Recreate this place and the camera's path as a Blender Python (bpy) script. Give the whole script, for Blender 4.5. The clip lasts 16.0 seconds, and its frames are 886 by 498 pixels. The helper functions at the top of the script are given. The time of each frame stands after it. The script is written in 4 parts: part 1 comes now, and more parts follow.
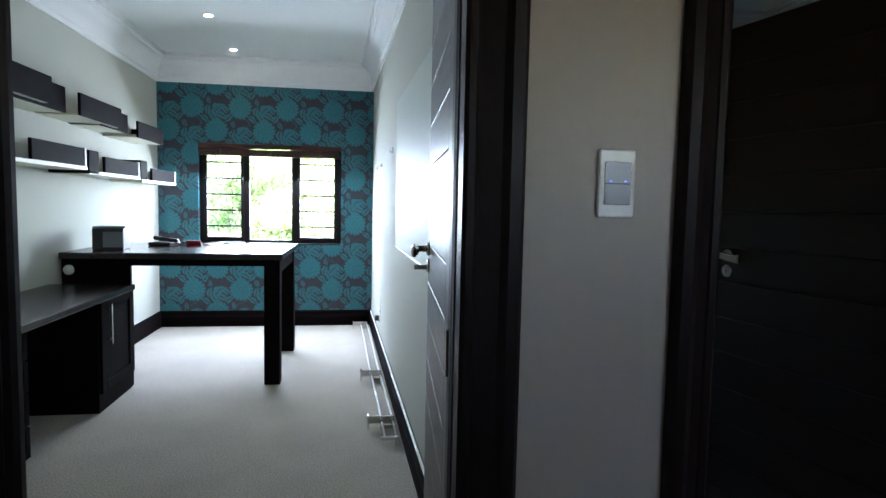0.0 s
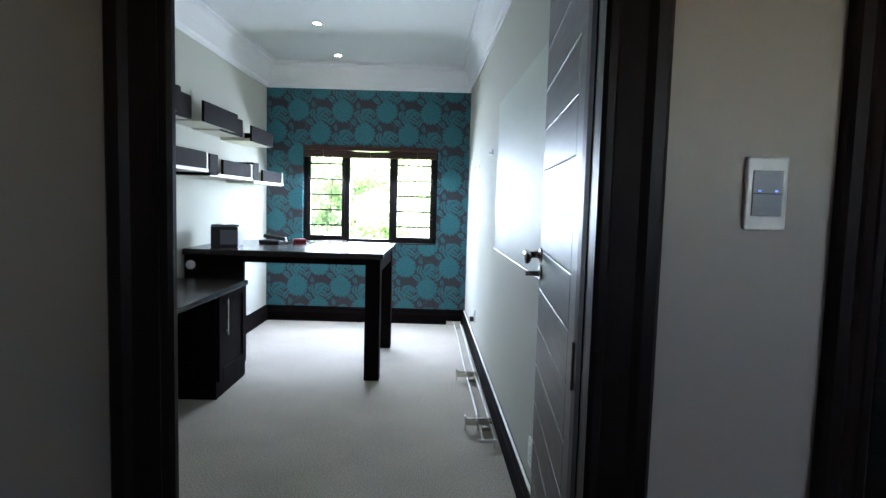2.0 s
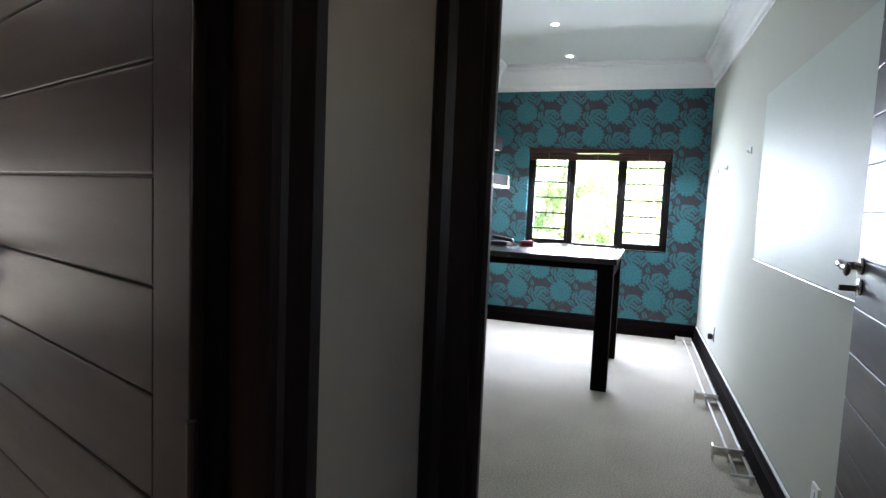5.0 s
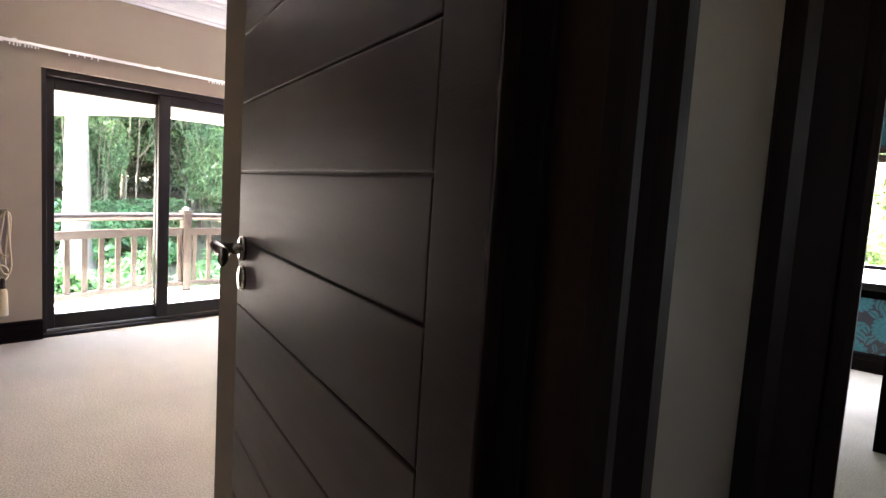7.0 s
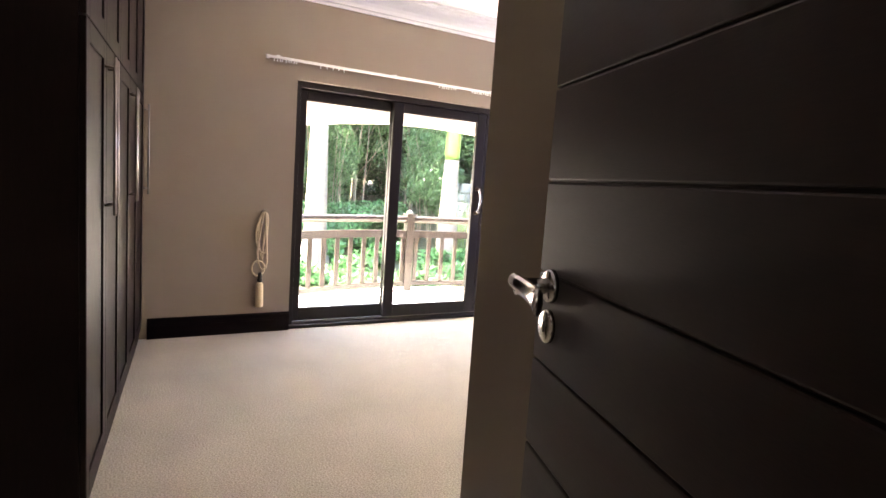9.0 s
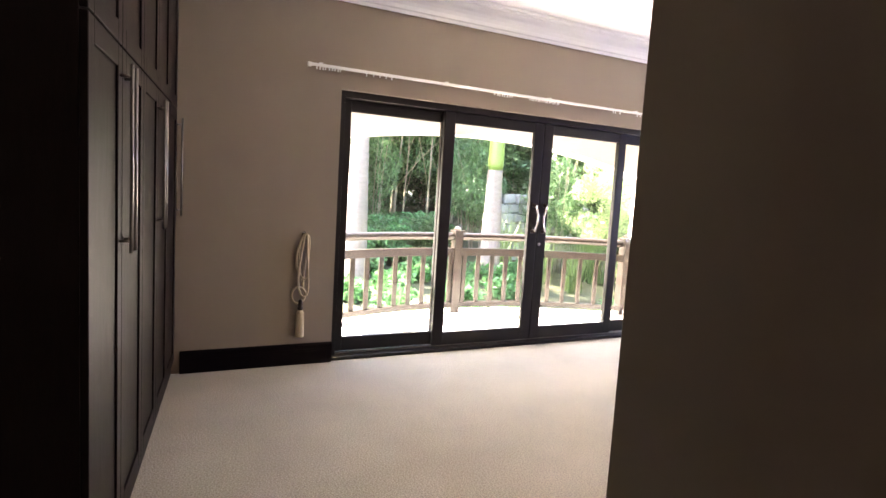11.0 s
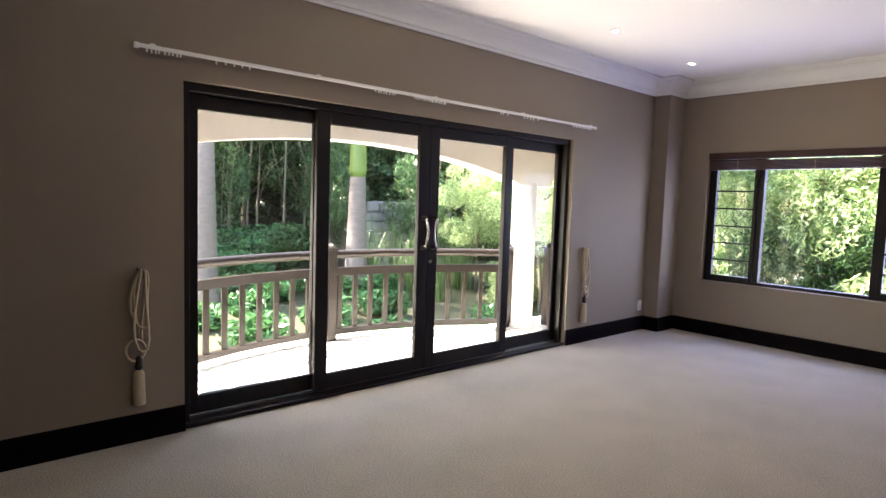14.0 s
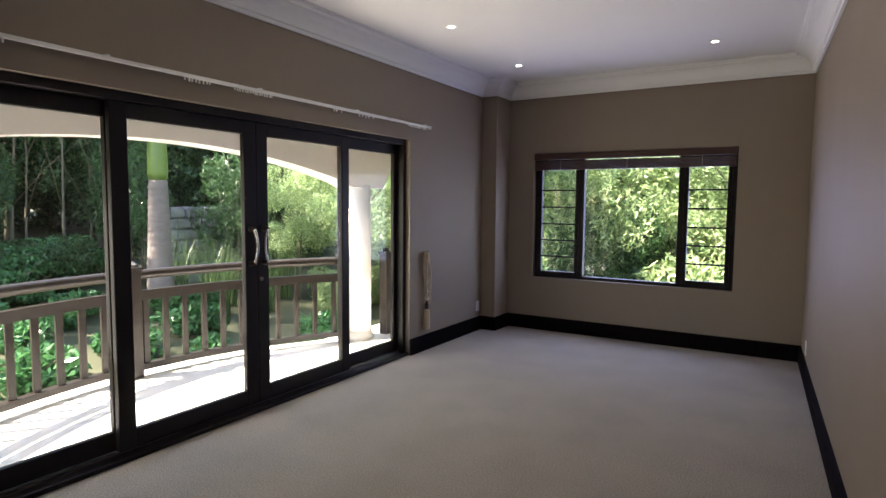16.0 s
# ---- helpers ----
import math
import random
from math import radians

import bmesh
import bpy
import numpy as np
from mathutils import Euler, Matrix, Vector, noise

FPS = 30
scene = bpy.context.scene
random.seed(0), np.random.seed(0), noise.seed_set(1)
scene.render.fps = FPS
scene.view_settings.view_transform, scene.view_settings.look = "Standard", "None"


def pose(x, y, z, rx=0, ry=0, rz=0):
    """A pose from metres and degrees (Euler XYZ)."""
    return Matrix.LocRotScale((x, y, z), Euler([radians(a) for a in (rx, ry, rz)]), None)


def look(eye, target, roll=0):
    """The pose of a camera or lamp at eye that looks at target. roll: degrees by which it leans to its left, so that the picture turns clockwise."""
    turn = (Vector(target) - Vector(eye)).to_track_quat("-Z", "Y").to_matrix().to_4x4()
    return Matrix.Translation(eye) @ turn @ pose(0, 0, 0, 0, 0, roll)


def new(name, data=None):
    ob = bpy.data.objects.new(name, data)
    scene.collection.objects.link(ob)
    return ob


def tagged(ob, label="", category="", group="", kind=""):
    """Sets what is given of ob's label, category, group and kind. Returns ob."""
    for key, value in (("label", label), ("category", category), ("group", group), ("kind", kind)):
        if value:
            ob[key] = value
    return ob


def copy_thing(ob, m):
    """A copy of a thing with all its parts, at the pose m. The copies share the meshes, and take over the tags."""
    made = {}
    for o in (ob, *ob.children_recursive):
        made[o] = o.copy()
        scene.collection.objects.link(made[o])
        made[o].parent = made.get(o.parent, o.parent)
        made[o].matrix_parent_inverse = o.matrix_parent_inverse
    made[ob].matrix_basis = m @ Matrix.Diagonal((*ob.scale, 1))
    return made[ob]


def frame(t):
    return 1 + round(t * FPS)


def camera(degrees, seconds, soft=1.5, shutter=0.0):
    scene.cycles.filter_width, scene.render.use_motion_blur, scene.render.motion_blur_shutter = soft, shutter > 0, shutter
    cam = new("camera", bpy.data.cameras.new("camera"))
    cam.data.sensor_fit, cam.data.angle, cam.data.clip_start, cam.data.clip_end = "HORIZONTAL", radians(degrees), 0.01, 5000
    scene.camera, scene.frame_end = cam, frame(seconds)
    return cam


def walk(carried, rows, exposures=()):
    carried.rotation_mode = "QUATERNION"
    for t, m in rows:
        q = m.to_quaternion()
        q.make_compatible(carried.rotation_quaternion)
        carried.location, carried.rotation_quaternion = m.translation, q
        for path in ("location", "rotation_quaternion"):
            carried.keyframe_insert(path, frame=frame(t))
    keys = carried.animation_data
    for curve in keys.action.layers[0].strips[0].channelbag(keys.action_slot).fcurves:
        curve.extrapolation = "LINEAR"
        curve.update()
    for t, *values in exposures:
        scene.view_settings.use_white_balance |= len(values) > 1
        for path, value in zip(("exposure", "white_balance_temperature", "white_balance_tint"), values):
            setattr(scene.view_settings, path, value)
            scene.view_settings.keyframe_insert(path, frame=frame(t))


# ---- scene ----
cam = camera(74.3, 16.0)
PATH = [
    (0, (0.281, 0.052, 1.323), (0.582, 2.023, 1.172), 1.2),
    (0.5, (0.262, 0.057, 1.329), (0.492, 2.038, 1.176), 1.3),
    (1, (0.245, 0.07, 1.334), (0.401, 2.058, 1.178), 1.4),
    (1.5, (0.226, 0.074, 1.336), (0.308, 2.066, 1.177), 1.4),
    (2, (0.201, 0.072, 1.34), (0.207, 2.065, 1.179), 1.6),
    (2.5, (0.173, 0.074, 1.347), (0.087, 2.066, 1.182), 1.7),
    (3, (0.131, 0.076, 1.349), (-0.059, 2.06, 1.181), 1.9),
    (5.5, (-0.052, 0.13, 1.301), (-0.851, 1.955, 1.131), 2.7),
    (6, (-0.105, 0.156, 1.306), (-1.046, 1.912, 1.128), 3.0),
    (6.5, (-0.169, 0.203, 1.31), (-1.275, 1.858, 1.125), 3.3),
    (7, (-0.226, 0.262, 1.306), (-1.498, 1.793, 1.113), 3.6),
    (7.5, (-0.271, 0.288, 1.307), (-1.702, 1.668, 1.091), 3.4),
    (8, (-0.367, 0.297, 1.291), (-1.92, 1.54, 1.079), 4.0),
    (8.5, (-0.489, 0.307, 1.307), (-2.135, 1.421, 1.083), 4.0),
    (9, (-0.61, 0.329, 1.308), (-2.318, 1.345, 1.082), 4.0),
    (9.5, (-0.701, 0.333, 1.312), (-2.449, 1.277, 1.085), 4.0),
    (12, (-1.371, 0.479, 1.389), (-3.143, 1.382, 1.184), 3.5),
    (12.5, (-1.48, 0.479, 1.375), (-3.204, 1.475, 1.189), 3.0),
    (13, (-1.616, 0.504, 1.39), (-3.271, 1.613, 1.209), 2.7),
    (13.5, (-1.73, 0.559, 1.39), (-3.314, 1.768, 1.222), 2.2),
    (14, (-1.826, 0.607, 1.406), (-3.327, 1.919, 1.241), 1.9),
    (14.5, (-1.937, 0.645, 1.395), (-3.341, 2.061, 1.242), 1.4),
    (15, (-2.084, 0.683, 1.43), (-3.351, 2.222, 1.276), 1.1),
    (15.5, (-2.185, 0.711, 1.456), (-3.31, 2.356, 1.298), 0.8),
    (16, (-2.241, 0.797, 1.447), (-3.271, 2.504, 1.293), 0.5),
]
walk(cam, [(t, look(eye, at, roll)) for t, eye, at, roll in PATH],
     exposures=[(0.0, 5.25, 6300, 13), (3.0, 5.2, 6350, 13), (5.5, 5.5, 6900, 17), (6.5, 5.4, 7150, 19), (7.5, 5.25, 7600, 20), (9.5, 5.2, 7900, 20),
                (12.0, 4.25, 7800, 19), (14.0, 3.48, 7500, 17), (16.0, 2.62, 7350, 14)])

# ---- light ----
SUN_DIR = Vector((-0.42, -0.50, 0.85)).normalized()      # towards the sun
world = bpy.data.worlds.new("sky")
scene.world = world
world.use_nodes = True
wn = world.node_tree
sky = wn.nodes.new("ShaderNodeTexSky")
sky.sky_type, sky.sun_disc = "NISHITA", False
sky.sun_elevation = math.asin(SUN_DIR.z)
sky.sun_rotation = math.atan2(SUN_DIR.x, SUN_DIR.y)
wn.links.new(sky.outputs[0], wn.nodes["Background"].inputs[0])
wn.nodes["Background"].inputs[1].default_value = 0.15
sun = new("sun", bpy.data.lights.new("sun", "SUN"))
sun.data.energy, sun.data.angle, sun.data.color = 5.0, radians(0.5), (1.0, 0.95, 0.87)
sun.matrix_world = look(SUN_DIR * 40, (0, 0, 0))


def sky_lamp(name, x, y, z, rz, width, height, watts, color=(0.86, 0.93, 1.0), tilt=0, spread=180):
    """An area lamp standing in a window opening for the light of the sky, facing into the room."""
    l = new(name, bpy.data.lights.new(name, "AREA"))
    l.data.shape, l.data.size, l.data.size_y = "RECTANGLE", width, height
    l.data.energy, l.data.color = watts, color
    l.data.spread = radians(spread)
    l.matrix_world = pose(x, y, z, 90 + tilt, 0, rz)
    return l


sky_lamp("slider_daylight", -5.60, 3.52, 0.83, -90, 3.35, 1.35, 4.3, (1.0, 0.96, 0.92), 30, 140)
sky_lamp("bedroom_window_daylight", -3.80, 7.34, 1.3, 180, 1.95, 1.3, 6.0, (0.42, 0.48, 1.0))
sky_lamp("office_window_daylight", -0.585, 6.62, 1.38, 180, 1.35, 0.95, 5.9, (0.68, 0.80, 1.0), -44)

# ---- materials ----
def material(name, color, rough=0.6, metal=0.0, vary=0.12, scale=6.0, fine=0.0, fine_scale=120.0, bump=0.0, bump_scale=80.0,
             stretch=(1, 1, 1), spec=0.5, coat=0.0):
    """Principled surface with variation at two scales and fine relief, in object metres."""
    m = bpy.data.materials.new(name)
    m.use_nodes = True
    nt = m.node_tree
    b = nt.nodes["Principled BSDF"]
    b.inputs["Roughness"].default_value = rough
    b.inputs["Metallic"].default_value = metal
    b.inputs["Specular IOR Level"].default_value = spec
    b.inputs["Coat Weight"].default_value = coat
    b.inputs["Coat Roughness"].default_value = 0.12
    co = nt.nodes.new("ShaderNodeTexCoord")
    mp = nt.nodes.new("ShaderNodeMapping")
    mp.inputs["Scale"].default_value = stretch
    nt.links.new(co.outputs["Object"], mp.inputs[0])
    n1 = nt.nodes.new("ShaderNodeTexNoise")
    n1.inputs["Scale"].default_value, n1.inputs["Detail"].default_value = scale, 5
    n2 = nt.nodes.new("ShaderNodeTexNoise")
    n2.inputs["Scale"].default_value, n2.inputs["Detail"].default_value = fine_scale, 3
    for n in (n1, n2):
        nt.links.new(mp.outputs[0], n.inputs["Vector"])
    dark = [c * (1 - vary) for c in color]
    light = [min(1, c * (1 + vary)) for c in color]
    mx = nt.nodes.new("ShaderNodeMix")
    mx.data_type = "RGBA"
    mx.inputs["A"].default_value, mx.inputs["B"].default_value = (*dark, 1), (*light, 1)
    nt.links.new(n1.outputs["Fac"], mx.inputs["Factor"])
    out = mx.outputs["Result"]
    if fine:
        m2 = nt.nodes.new("ShaderNodeMix")
        m2.data_type, m2.blend_type = "RGBA", "OVERLAY"
        m2.inputs["Factor"].default_value = fine
        nt.links.new(out, m2.inputs["A"])
        nt.links.new(n2.outputs["Fac"], m2.inputs["B"])
        out = m2.outputs["Result"]
    nt.links.new(out, b.inputs["Base Color"])
    rr = nt.nodes.new("ShaderNodeMapRange")
    rr.inputs["To Min"].default_value, rr.inputs["To Max"].default_value = max(0.02, rough * 0.85), min(1, rough * 1.15)
    nt.links.new(n1.outputs["Fac"], rr.inputs["Value"])
    nt.links.new(rr.outputs[0], b.inputs["Roughness"])
    if bump:
        n3 = nt.nodes.new("ShaderNodeTexNoise")
        n3.inputs["Scale"].default_value, n3.inputs["Detail"].default_value = bump_scale, 4
        nt.links.new(mp.outputs[0], n3.inputs["Vector"])
        bp = nt.nodes.new("ShaderNodeBump")
        bp.inputs["Strength"].default_value, bp.inputs["Distance"].default_value = bump, 0.004
        nt.links.new(n3.outputs["Fac"], bp.inputs["Height"])
        nt.links.new(bp.outputs[0], b.inputs["Normal"])
    return m


def leaf_material(name, color, vary=0.7, scale=1.3):
    """Foliage: hue and value change leaf by leaf; light passes through."""
    m = bpy.data.materials.new(name)
    m.use_nodes = True
    nt = m.node_tree
    b = nt.nodes["Principled BSDF"]
    b.inputs["Roughness"].default_value = 0.30
    g = nt.nodes.new("ShaderNodeNewGeometry")
    mx = nt.nodes.new("ShaderNodeMix")
    mx.data_type = "RGBA"
    mx.inputs["A"].default_value = (color[0] * (1 - vary), color[1] * (1 - vary * 0.8), color[2] * (1 - vary), 1)
    mx.inputs["B"].default_value = (color[0] * (1 + vary * 1.2), color[1] * (1 + vary), color[2] * (1 + vary * 0.5), 1)
    nt.links.new(g.outputs["Random Per Island"], mx.inputs["Factor"])
    nt.links.new(mx.outputs["Result"], b.inputs["Base Color"])
    tr = nt.nodes.new("ShaderNodeBsdfTranslucent")
    nt.links.new(mx.outputs["Result"], tr.inputs["Color"])
    ms = nt.nodes.new("ShaderNodeMixShader")
    ms.inputs[0].default_value = 0.32
    nt.links.new(b.outputs[0], ms.inputs[1])
    nt.links.new(tr.outputs[0], ms.inputs[2])
    nt.links.new(ms.outputs[0], nt.nodes["Material Output"].inputs[0])
    return m


def glass_material(name):
    m = bpy.data.materials.new(name)
    m.use_nodes = True
    nt = m.node_tree
    nt.nodes.remove(nt.nodes["Principled BSDF"])
    tr = nt.nodes.new("ShaderNodeBsdfTransparent")
    tr.inputs[0].default_value = (0.97, 0.985, 0.98, 1)
    gl = nt.nodes.new("ShaderNodeBsdfGlossy")
    gl.inputs["Roughness"].default_value = 0.01
    lw = nt.nodes.new("ShaderNodeLayerWeight")
    pw = nt.nodes.new("ShaderNodeMath")
    pw.operation = "POWER"
    pw.inputs[1].default_value = 5.0
    nt.links.new(lw.outputs["Facing"], pw.inputs[0])
    fr = nt.nodes.new("ShaderNodeMath")
    fr.operation = "MULTIPLY_ADD"
    fr.inputs[1].default_value, fr.inputs[2].default_value = 0.7, 0.03
    nt.links.new(pw.outputs[0], fr.inputs[0])
    ms = nt.nodes.new("ShaderNodeMixShader")
    nt.links.new(fr.outputs[0], ms.inputs[0])
    nt.links.new(tr.outputs[0], ms.inputs[1])
    nt.links.new(gl.outputs[0], ms.inputs[2])
    nt.links.new(ms.outputs[0], nt.nodes["Material Output"].inputs[0])
    return m


def glow_material(name, color, strength):
    m = bpy.data.materials.new(name)
    m.use_nodes = True
    b = m.node_tree.nodes["Principled BSDF"]
    b.inputs["Base Color"].default_value = (*color, 1)
    b.inputs["Emission Color"].default_value = (*color, 1)
    b.inputs["Emission Strength"].default_value = strength
    return m


def wallpaper_material():
    """Teal chrysanthemum heads and leaves on a dark plum-grey ground, in metres on the wall (x across, z up)."""
    m = bpy.data.materials.new("floral wallpaper")
    m.use_nodes = True
    nt = m.node_tree
    N, L = nt.nodes.new, nt.links.new
    b = nt.nodes["Principled BSDF"]
    b.inputs["Roughness"].default_value = 0.55

    def mth(op, a, c=None, d=None):
        n = N("ShaderNodeMath")
        n.operation = op
        for i, v in enumerate((a, c, d)):
            if v is None:
                continue
            if isinstance(v, (int, float)):
                n.inputs[i].default_value = v
            else:
                L(v, n.inputs[i])
        return n.outputs[0]

    co = N("ShaderNodeTexCoord")
    wob = N("ShaderNodeTexNoise")
    wob.inputs["Scale"].default_value = 14.0
    L(co.outputs["Object"], wob.inputs["Vector"])
    sep = N("ShaderNodeSeparateXYZ")
    L(co.outputs["Object"], sep.inputs[0])
    X = mth("ADD", mth("ADD", sep.outputs["X"], 1.126), mth("MULTIPLY", mth("SUBTRACT", wob.outputs["Fac"], 0.5), 0.03))
    Z = mth("ADD", mth("ADD", sep.outputs["Z"], -2.036), mth("MULTIPLY", mth("SUBTRACT", wob.outputs["Fac"], 0.5), -0.03))
    PX, PZ = 0.472, 0.472

    def cell(off, ox=0.0, oz=0.0):
        u = mth("SUBTRACT", mth("FRACT", mth("ADD", mth("DIVIDE", X, PX), off + ox)), 0.5)
        v = mth("SUBTRACT", mth("FRACT", mth("ADD", mth("DIVIDE", Z, PZ), off + oz)), 0.5)
        return mth("MULTIPLY", u, PX), mth("MULTIPLY", v, PZ)

    def bloom(off):
        u, v = cell(off)
        r = mth("SQRT", mth("ADD", mth("MULTIPLY", u, u), mth("MULTIPLY", v, v)))
        a = mth("ARCTAN2", v, u)
        petal = mth("MULTIPLY", mth("ABSOLUTE", mth("SINE", mth("MULTIPLY", a, 9.0))), 0.016)
        edge = mth("ADD", 0.104, petal)
        inside = mth("LESS_THAN", r, edge)
        vein = mth("SINE", mth("ADD", mth("MULTIPLY", a, 18.0), mth("MULTIPLY", r, 60.0)))
        ring = mth("SINE", mth("MULTIPLY", r, 170.0))
        tone = mth("ADD", mth("MULTIPLY", vein, 0.15), mth("MULTIPLY", ring, 0.08))
        return inside, tone

    def leaf(off, ox, oz, ang, la, lb):
        u, v = cell(off, ox, oz)
        c, s = math.cos(ang), math.sin(ang)
        p = mth("ADD", mth("MULTIPLY", u, c), mth("MULTIPLY", v, s))
        q = mth("SUBTRACT", mth("MULTIPLY", v, c), mth("MULTIPLY", u, s))
        q = mth("ADD", q, mth("MULTIPLY", mth("MULTIPLY", p, p), 4.0))
        e = mth("ADD", mth("POWER", mth("ABSOLUTE", mth("DIVIDE", p, la)), 1.6), mth("POWER", mth("ABSOLUTE", mth("DIVIDE", q, lb)), 1.6))
        rib = mth("GREATER_THAN", mth("ABSOLUTE", q), 0.004)
        return mth("MULTIPLY", mth("LESS_THAN", e, 1.0), rib)

    i1, t1 = bloom(0.0)
    i2, t2 = bloom(0.5)
    bl = mth("MAXIMUM", i1, i2)
    tone = mth("ADD", mth("MULTIPLY", i1, t1), mth("MULTIPLY", i2, t2))
    lv = None
    for off in (0.0, 0.5):
        for ox, oz, ang, la, lb in ((0.48, 0.02, 0.7, 0.085, 0.042), (0.40, 0.16, -0.5, 0.06, 0.032), (0.58, 0.18, 2.2, 0.062, 0.032),
                                    (0.68, 0.06, 1.4, 0.055, 0.028), (0.32, 0.03, -0.9, 0.05, 0.028), (0.50, 0.28, 0.1, 0.05, 0.028), (0.26, 0.22, 0.9, 0.05, 0.028), (0.74, 0.24, -0.7, 0.05, 0.028), (0.02, 0.47, 0.4, 0.04, 0.022), (0.16, 0.36, 1.9, 0.04, 0.02)):
            w = leaf(off, ox, oz, ang, la, lb)
            lv = w if lv is None else mth("MAXIMUM", lv, w)
    u, v = cell(0.0)
    stem = mth("LESS_THAN", mth("ABSOLUTE", mth("SUBTRACT", u, mth("MULTIPLY", mth("SINE", mth("MULTIPLY", Z, 21.0)), 0.09))), 0.005)
    stem = mth("MULTIPLY", stem, 0.6)
    ground, teal = (0.038, 0.033, 0.045, 1), (0.024, 0.155, 0.185, 1)
    mixv = mth("MINIMUM", 1.0, mth("MAXIMUM", bl, mth("MAXIMUM", mth("MULTIPLY", lv, 0.9), stem)))
    mx = N("ShaderNodeMix")
    mx.data_type = "RGBA"
    mx.inputs["A"].default_value, mx.inputs["B"].default_value = ground, teal
    L(mixv, mx.inputs["Factor"])
    hs = N("ShaderNodeHueSaturation")
    L(mx.outputs["Result"], hs.inputs["Color"])
    gr = N("ShaderNodeTexNoise")
    gr.inputs["Scale"].default_value = 40
    L(co.outputs["Object"], gr.inputs["Vector"])
    L(mth("ADD", mth("ADD", 0.8, mth("MULTIPLY", gr.outputs["Fac"], 0.4)), tone), hs.inputs["Value"])
    L(hs.outputs[0], b.inputs["Base Color"])
    return m


M_WALL_OFF = material("pale cream paint", (0.47, 0.475, 0.415), 0.8, spec=0.2, vary=0.03, scale=2, bump=0.05, bump_scale=160)
M_WALL_BED = material("taupe wall paint", (0.262, 0.212, 0.162), 0.6, spec=0.35, vary=0.04, scale=1.5, bump=0.06, bump_scale=150)
M_WALL_HALL = material("grey beige hall paint", (0.37, 0.318, 0.26), 0.5, vary=0.04, scale=1.5, bump=0.06, bump_scale=150)
M_CEIL = material("white ceiling paint", (0.80, 0.80, 0.80), 0.8, vary=0.02, scale=2)
M_CEIL_OFF = material("faintly grey ceiling paint", (0.74, 0.76, 0.74), 0.8, vary=0.02, scale=2)
M_CARPET = material("cream cut-pile carpet", (0.44, 0.398, 0.332), 0.95, vary=0.18, scale=2.6, fine=0.95, fine_scale=130, bump=1.0, bump_scale=210, spec=0.1)
M_WOOD = material("dark wenge-stained wood", (0.0055, 0.0036, 0.0038), 0.75, vary=0.35, scale=9, fine=0.5, fine_scale=45, bump=0.10, bump_scale=60, stretch=(9, 9, 0.7), spec=0.04)
M_WOODTOP = material("polished dark-stained worktop", (0.018, 0.011, 0.010), 0.24, vary=0.3, scale=6, fine=0.4, fine_scale=45, stretch=(9, 0.8, 9), spec=0.5)
M_DOOR = material("dark brown stained door timber", (0.016, 0.0070, 0.0046), 0.40, spec=0.32, vary=0.3, scale=5, fine=0.45, fine_scale=50, bump=0.06, bump_scale=60, stretch=(1.0, 6, 9))
M_REVEAL = material("brown varnished jamb timber", (0.020, 0.0088, 0.0055), 0.42, spec=0.14, vary=0.3, scale=7, fine=0.4, stretch=(9, 9, 0.7))
M_WARDROBE = material("dark wenge wardrobe timber", (0.012, 0.0066, 0.0064), 0.40, vary=0.3, scale=9, fine=0.5, fine_scale=45, bump=0.08, bump_scale=60, stretch=(9, 9, 0.7), spec=0.13)
M_MOUNT = material("dark bronze", (0.07, 0.055, 0.05), 0.35, 1.0, vary=0.1, scale=20)
M_FRAME = material("near-black varnished frame timber", (0.010, 0.0075, 0.0075), 0.4, vary=0.3, scale=8, fine=0.4, stretch=(6, 6, 0.7), spec=0.25)
M_BLIND = material("reddish-brown blind slats", (0.055, 0.020, 0.013), 0.4, vary=0.3, scale=8, stretch=(0.8, 6, 6))
M_CHROME = material("satin chrome", (0.62, 0.60, 0.57), 0.22, 1.0, vary=0.05, scale=20)
M_DARKMETAL = material("dull steel", (0.30, 0.28, 0.27), 0.32, 1.0, vary=0.05, scale=20)
M_WHITE = material("white plastic", (0.80, 0.80, 0.78), 0.35, vary=0.02)
M_CREAM = material("cream rope cord", (0.60, 0.50, 0.34), 0.85, vary=0.15, scale=60, fine=0.4, fine_scale=300, bump=0.5, bump_scale=400)
M_BLACK = material("black plastic", (0.015, 0.015, 0.017), 0.4, vary=0.1)
M_GREYPL = material("grey plastic", (0.15, 0.16, 0.18), 0.3, vary=0.05)
M_RED = material("red plastic", (0.35, 0.02, 0.04), 0.4, vary=0.1)
M_SHELFPALE = material("pale shelf edging", (0.62, 0.60, 0.48), 0.5, vary=0.05)
M_GLASS = glass_material("window glass")
M_WHITEBOARD = material("pale green glass board", (0.50, 0.55, 0.49), 0.55, vary=0.02, spec=0.25)
M_LAMP = glow_material("lit downlight", (1.0, 0.97, 0.9), 3.0)
M_LED = glow_material("blue indicator light", (0.2, 0.35, 1.0), 0.12)
M_PLASTER = material("white exterior plaster", (0.86, 0.84, 0.82), 0.85, vary=0.05, scale=2.5, bump=0.3, bump_scale=60)
M_TILE = material("pale balcony tile", (0.80, 0.78, 0.75), 0.5, vary=0.06, scale=3)
M_RAIL = material("weathered brown railing timber", (0.028, 0.021, 0.018), 0.36, vary=0.3, scale=6, fine=0.4, stretch=(4, 4, 1))
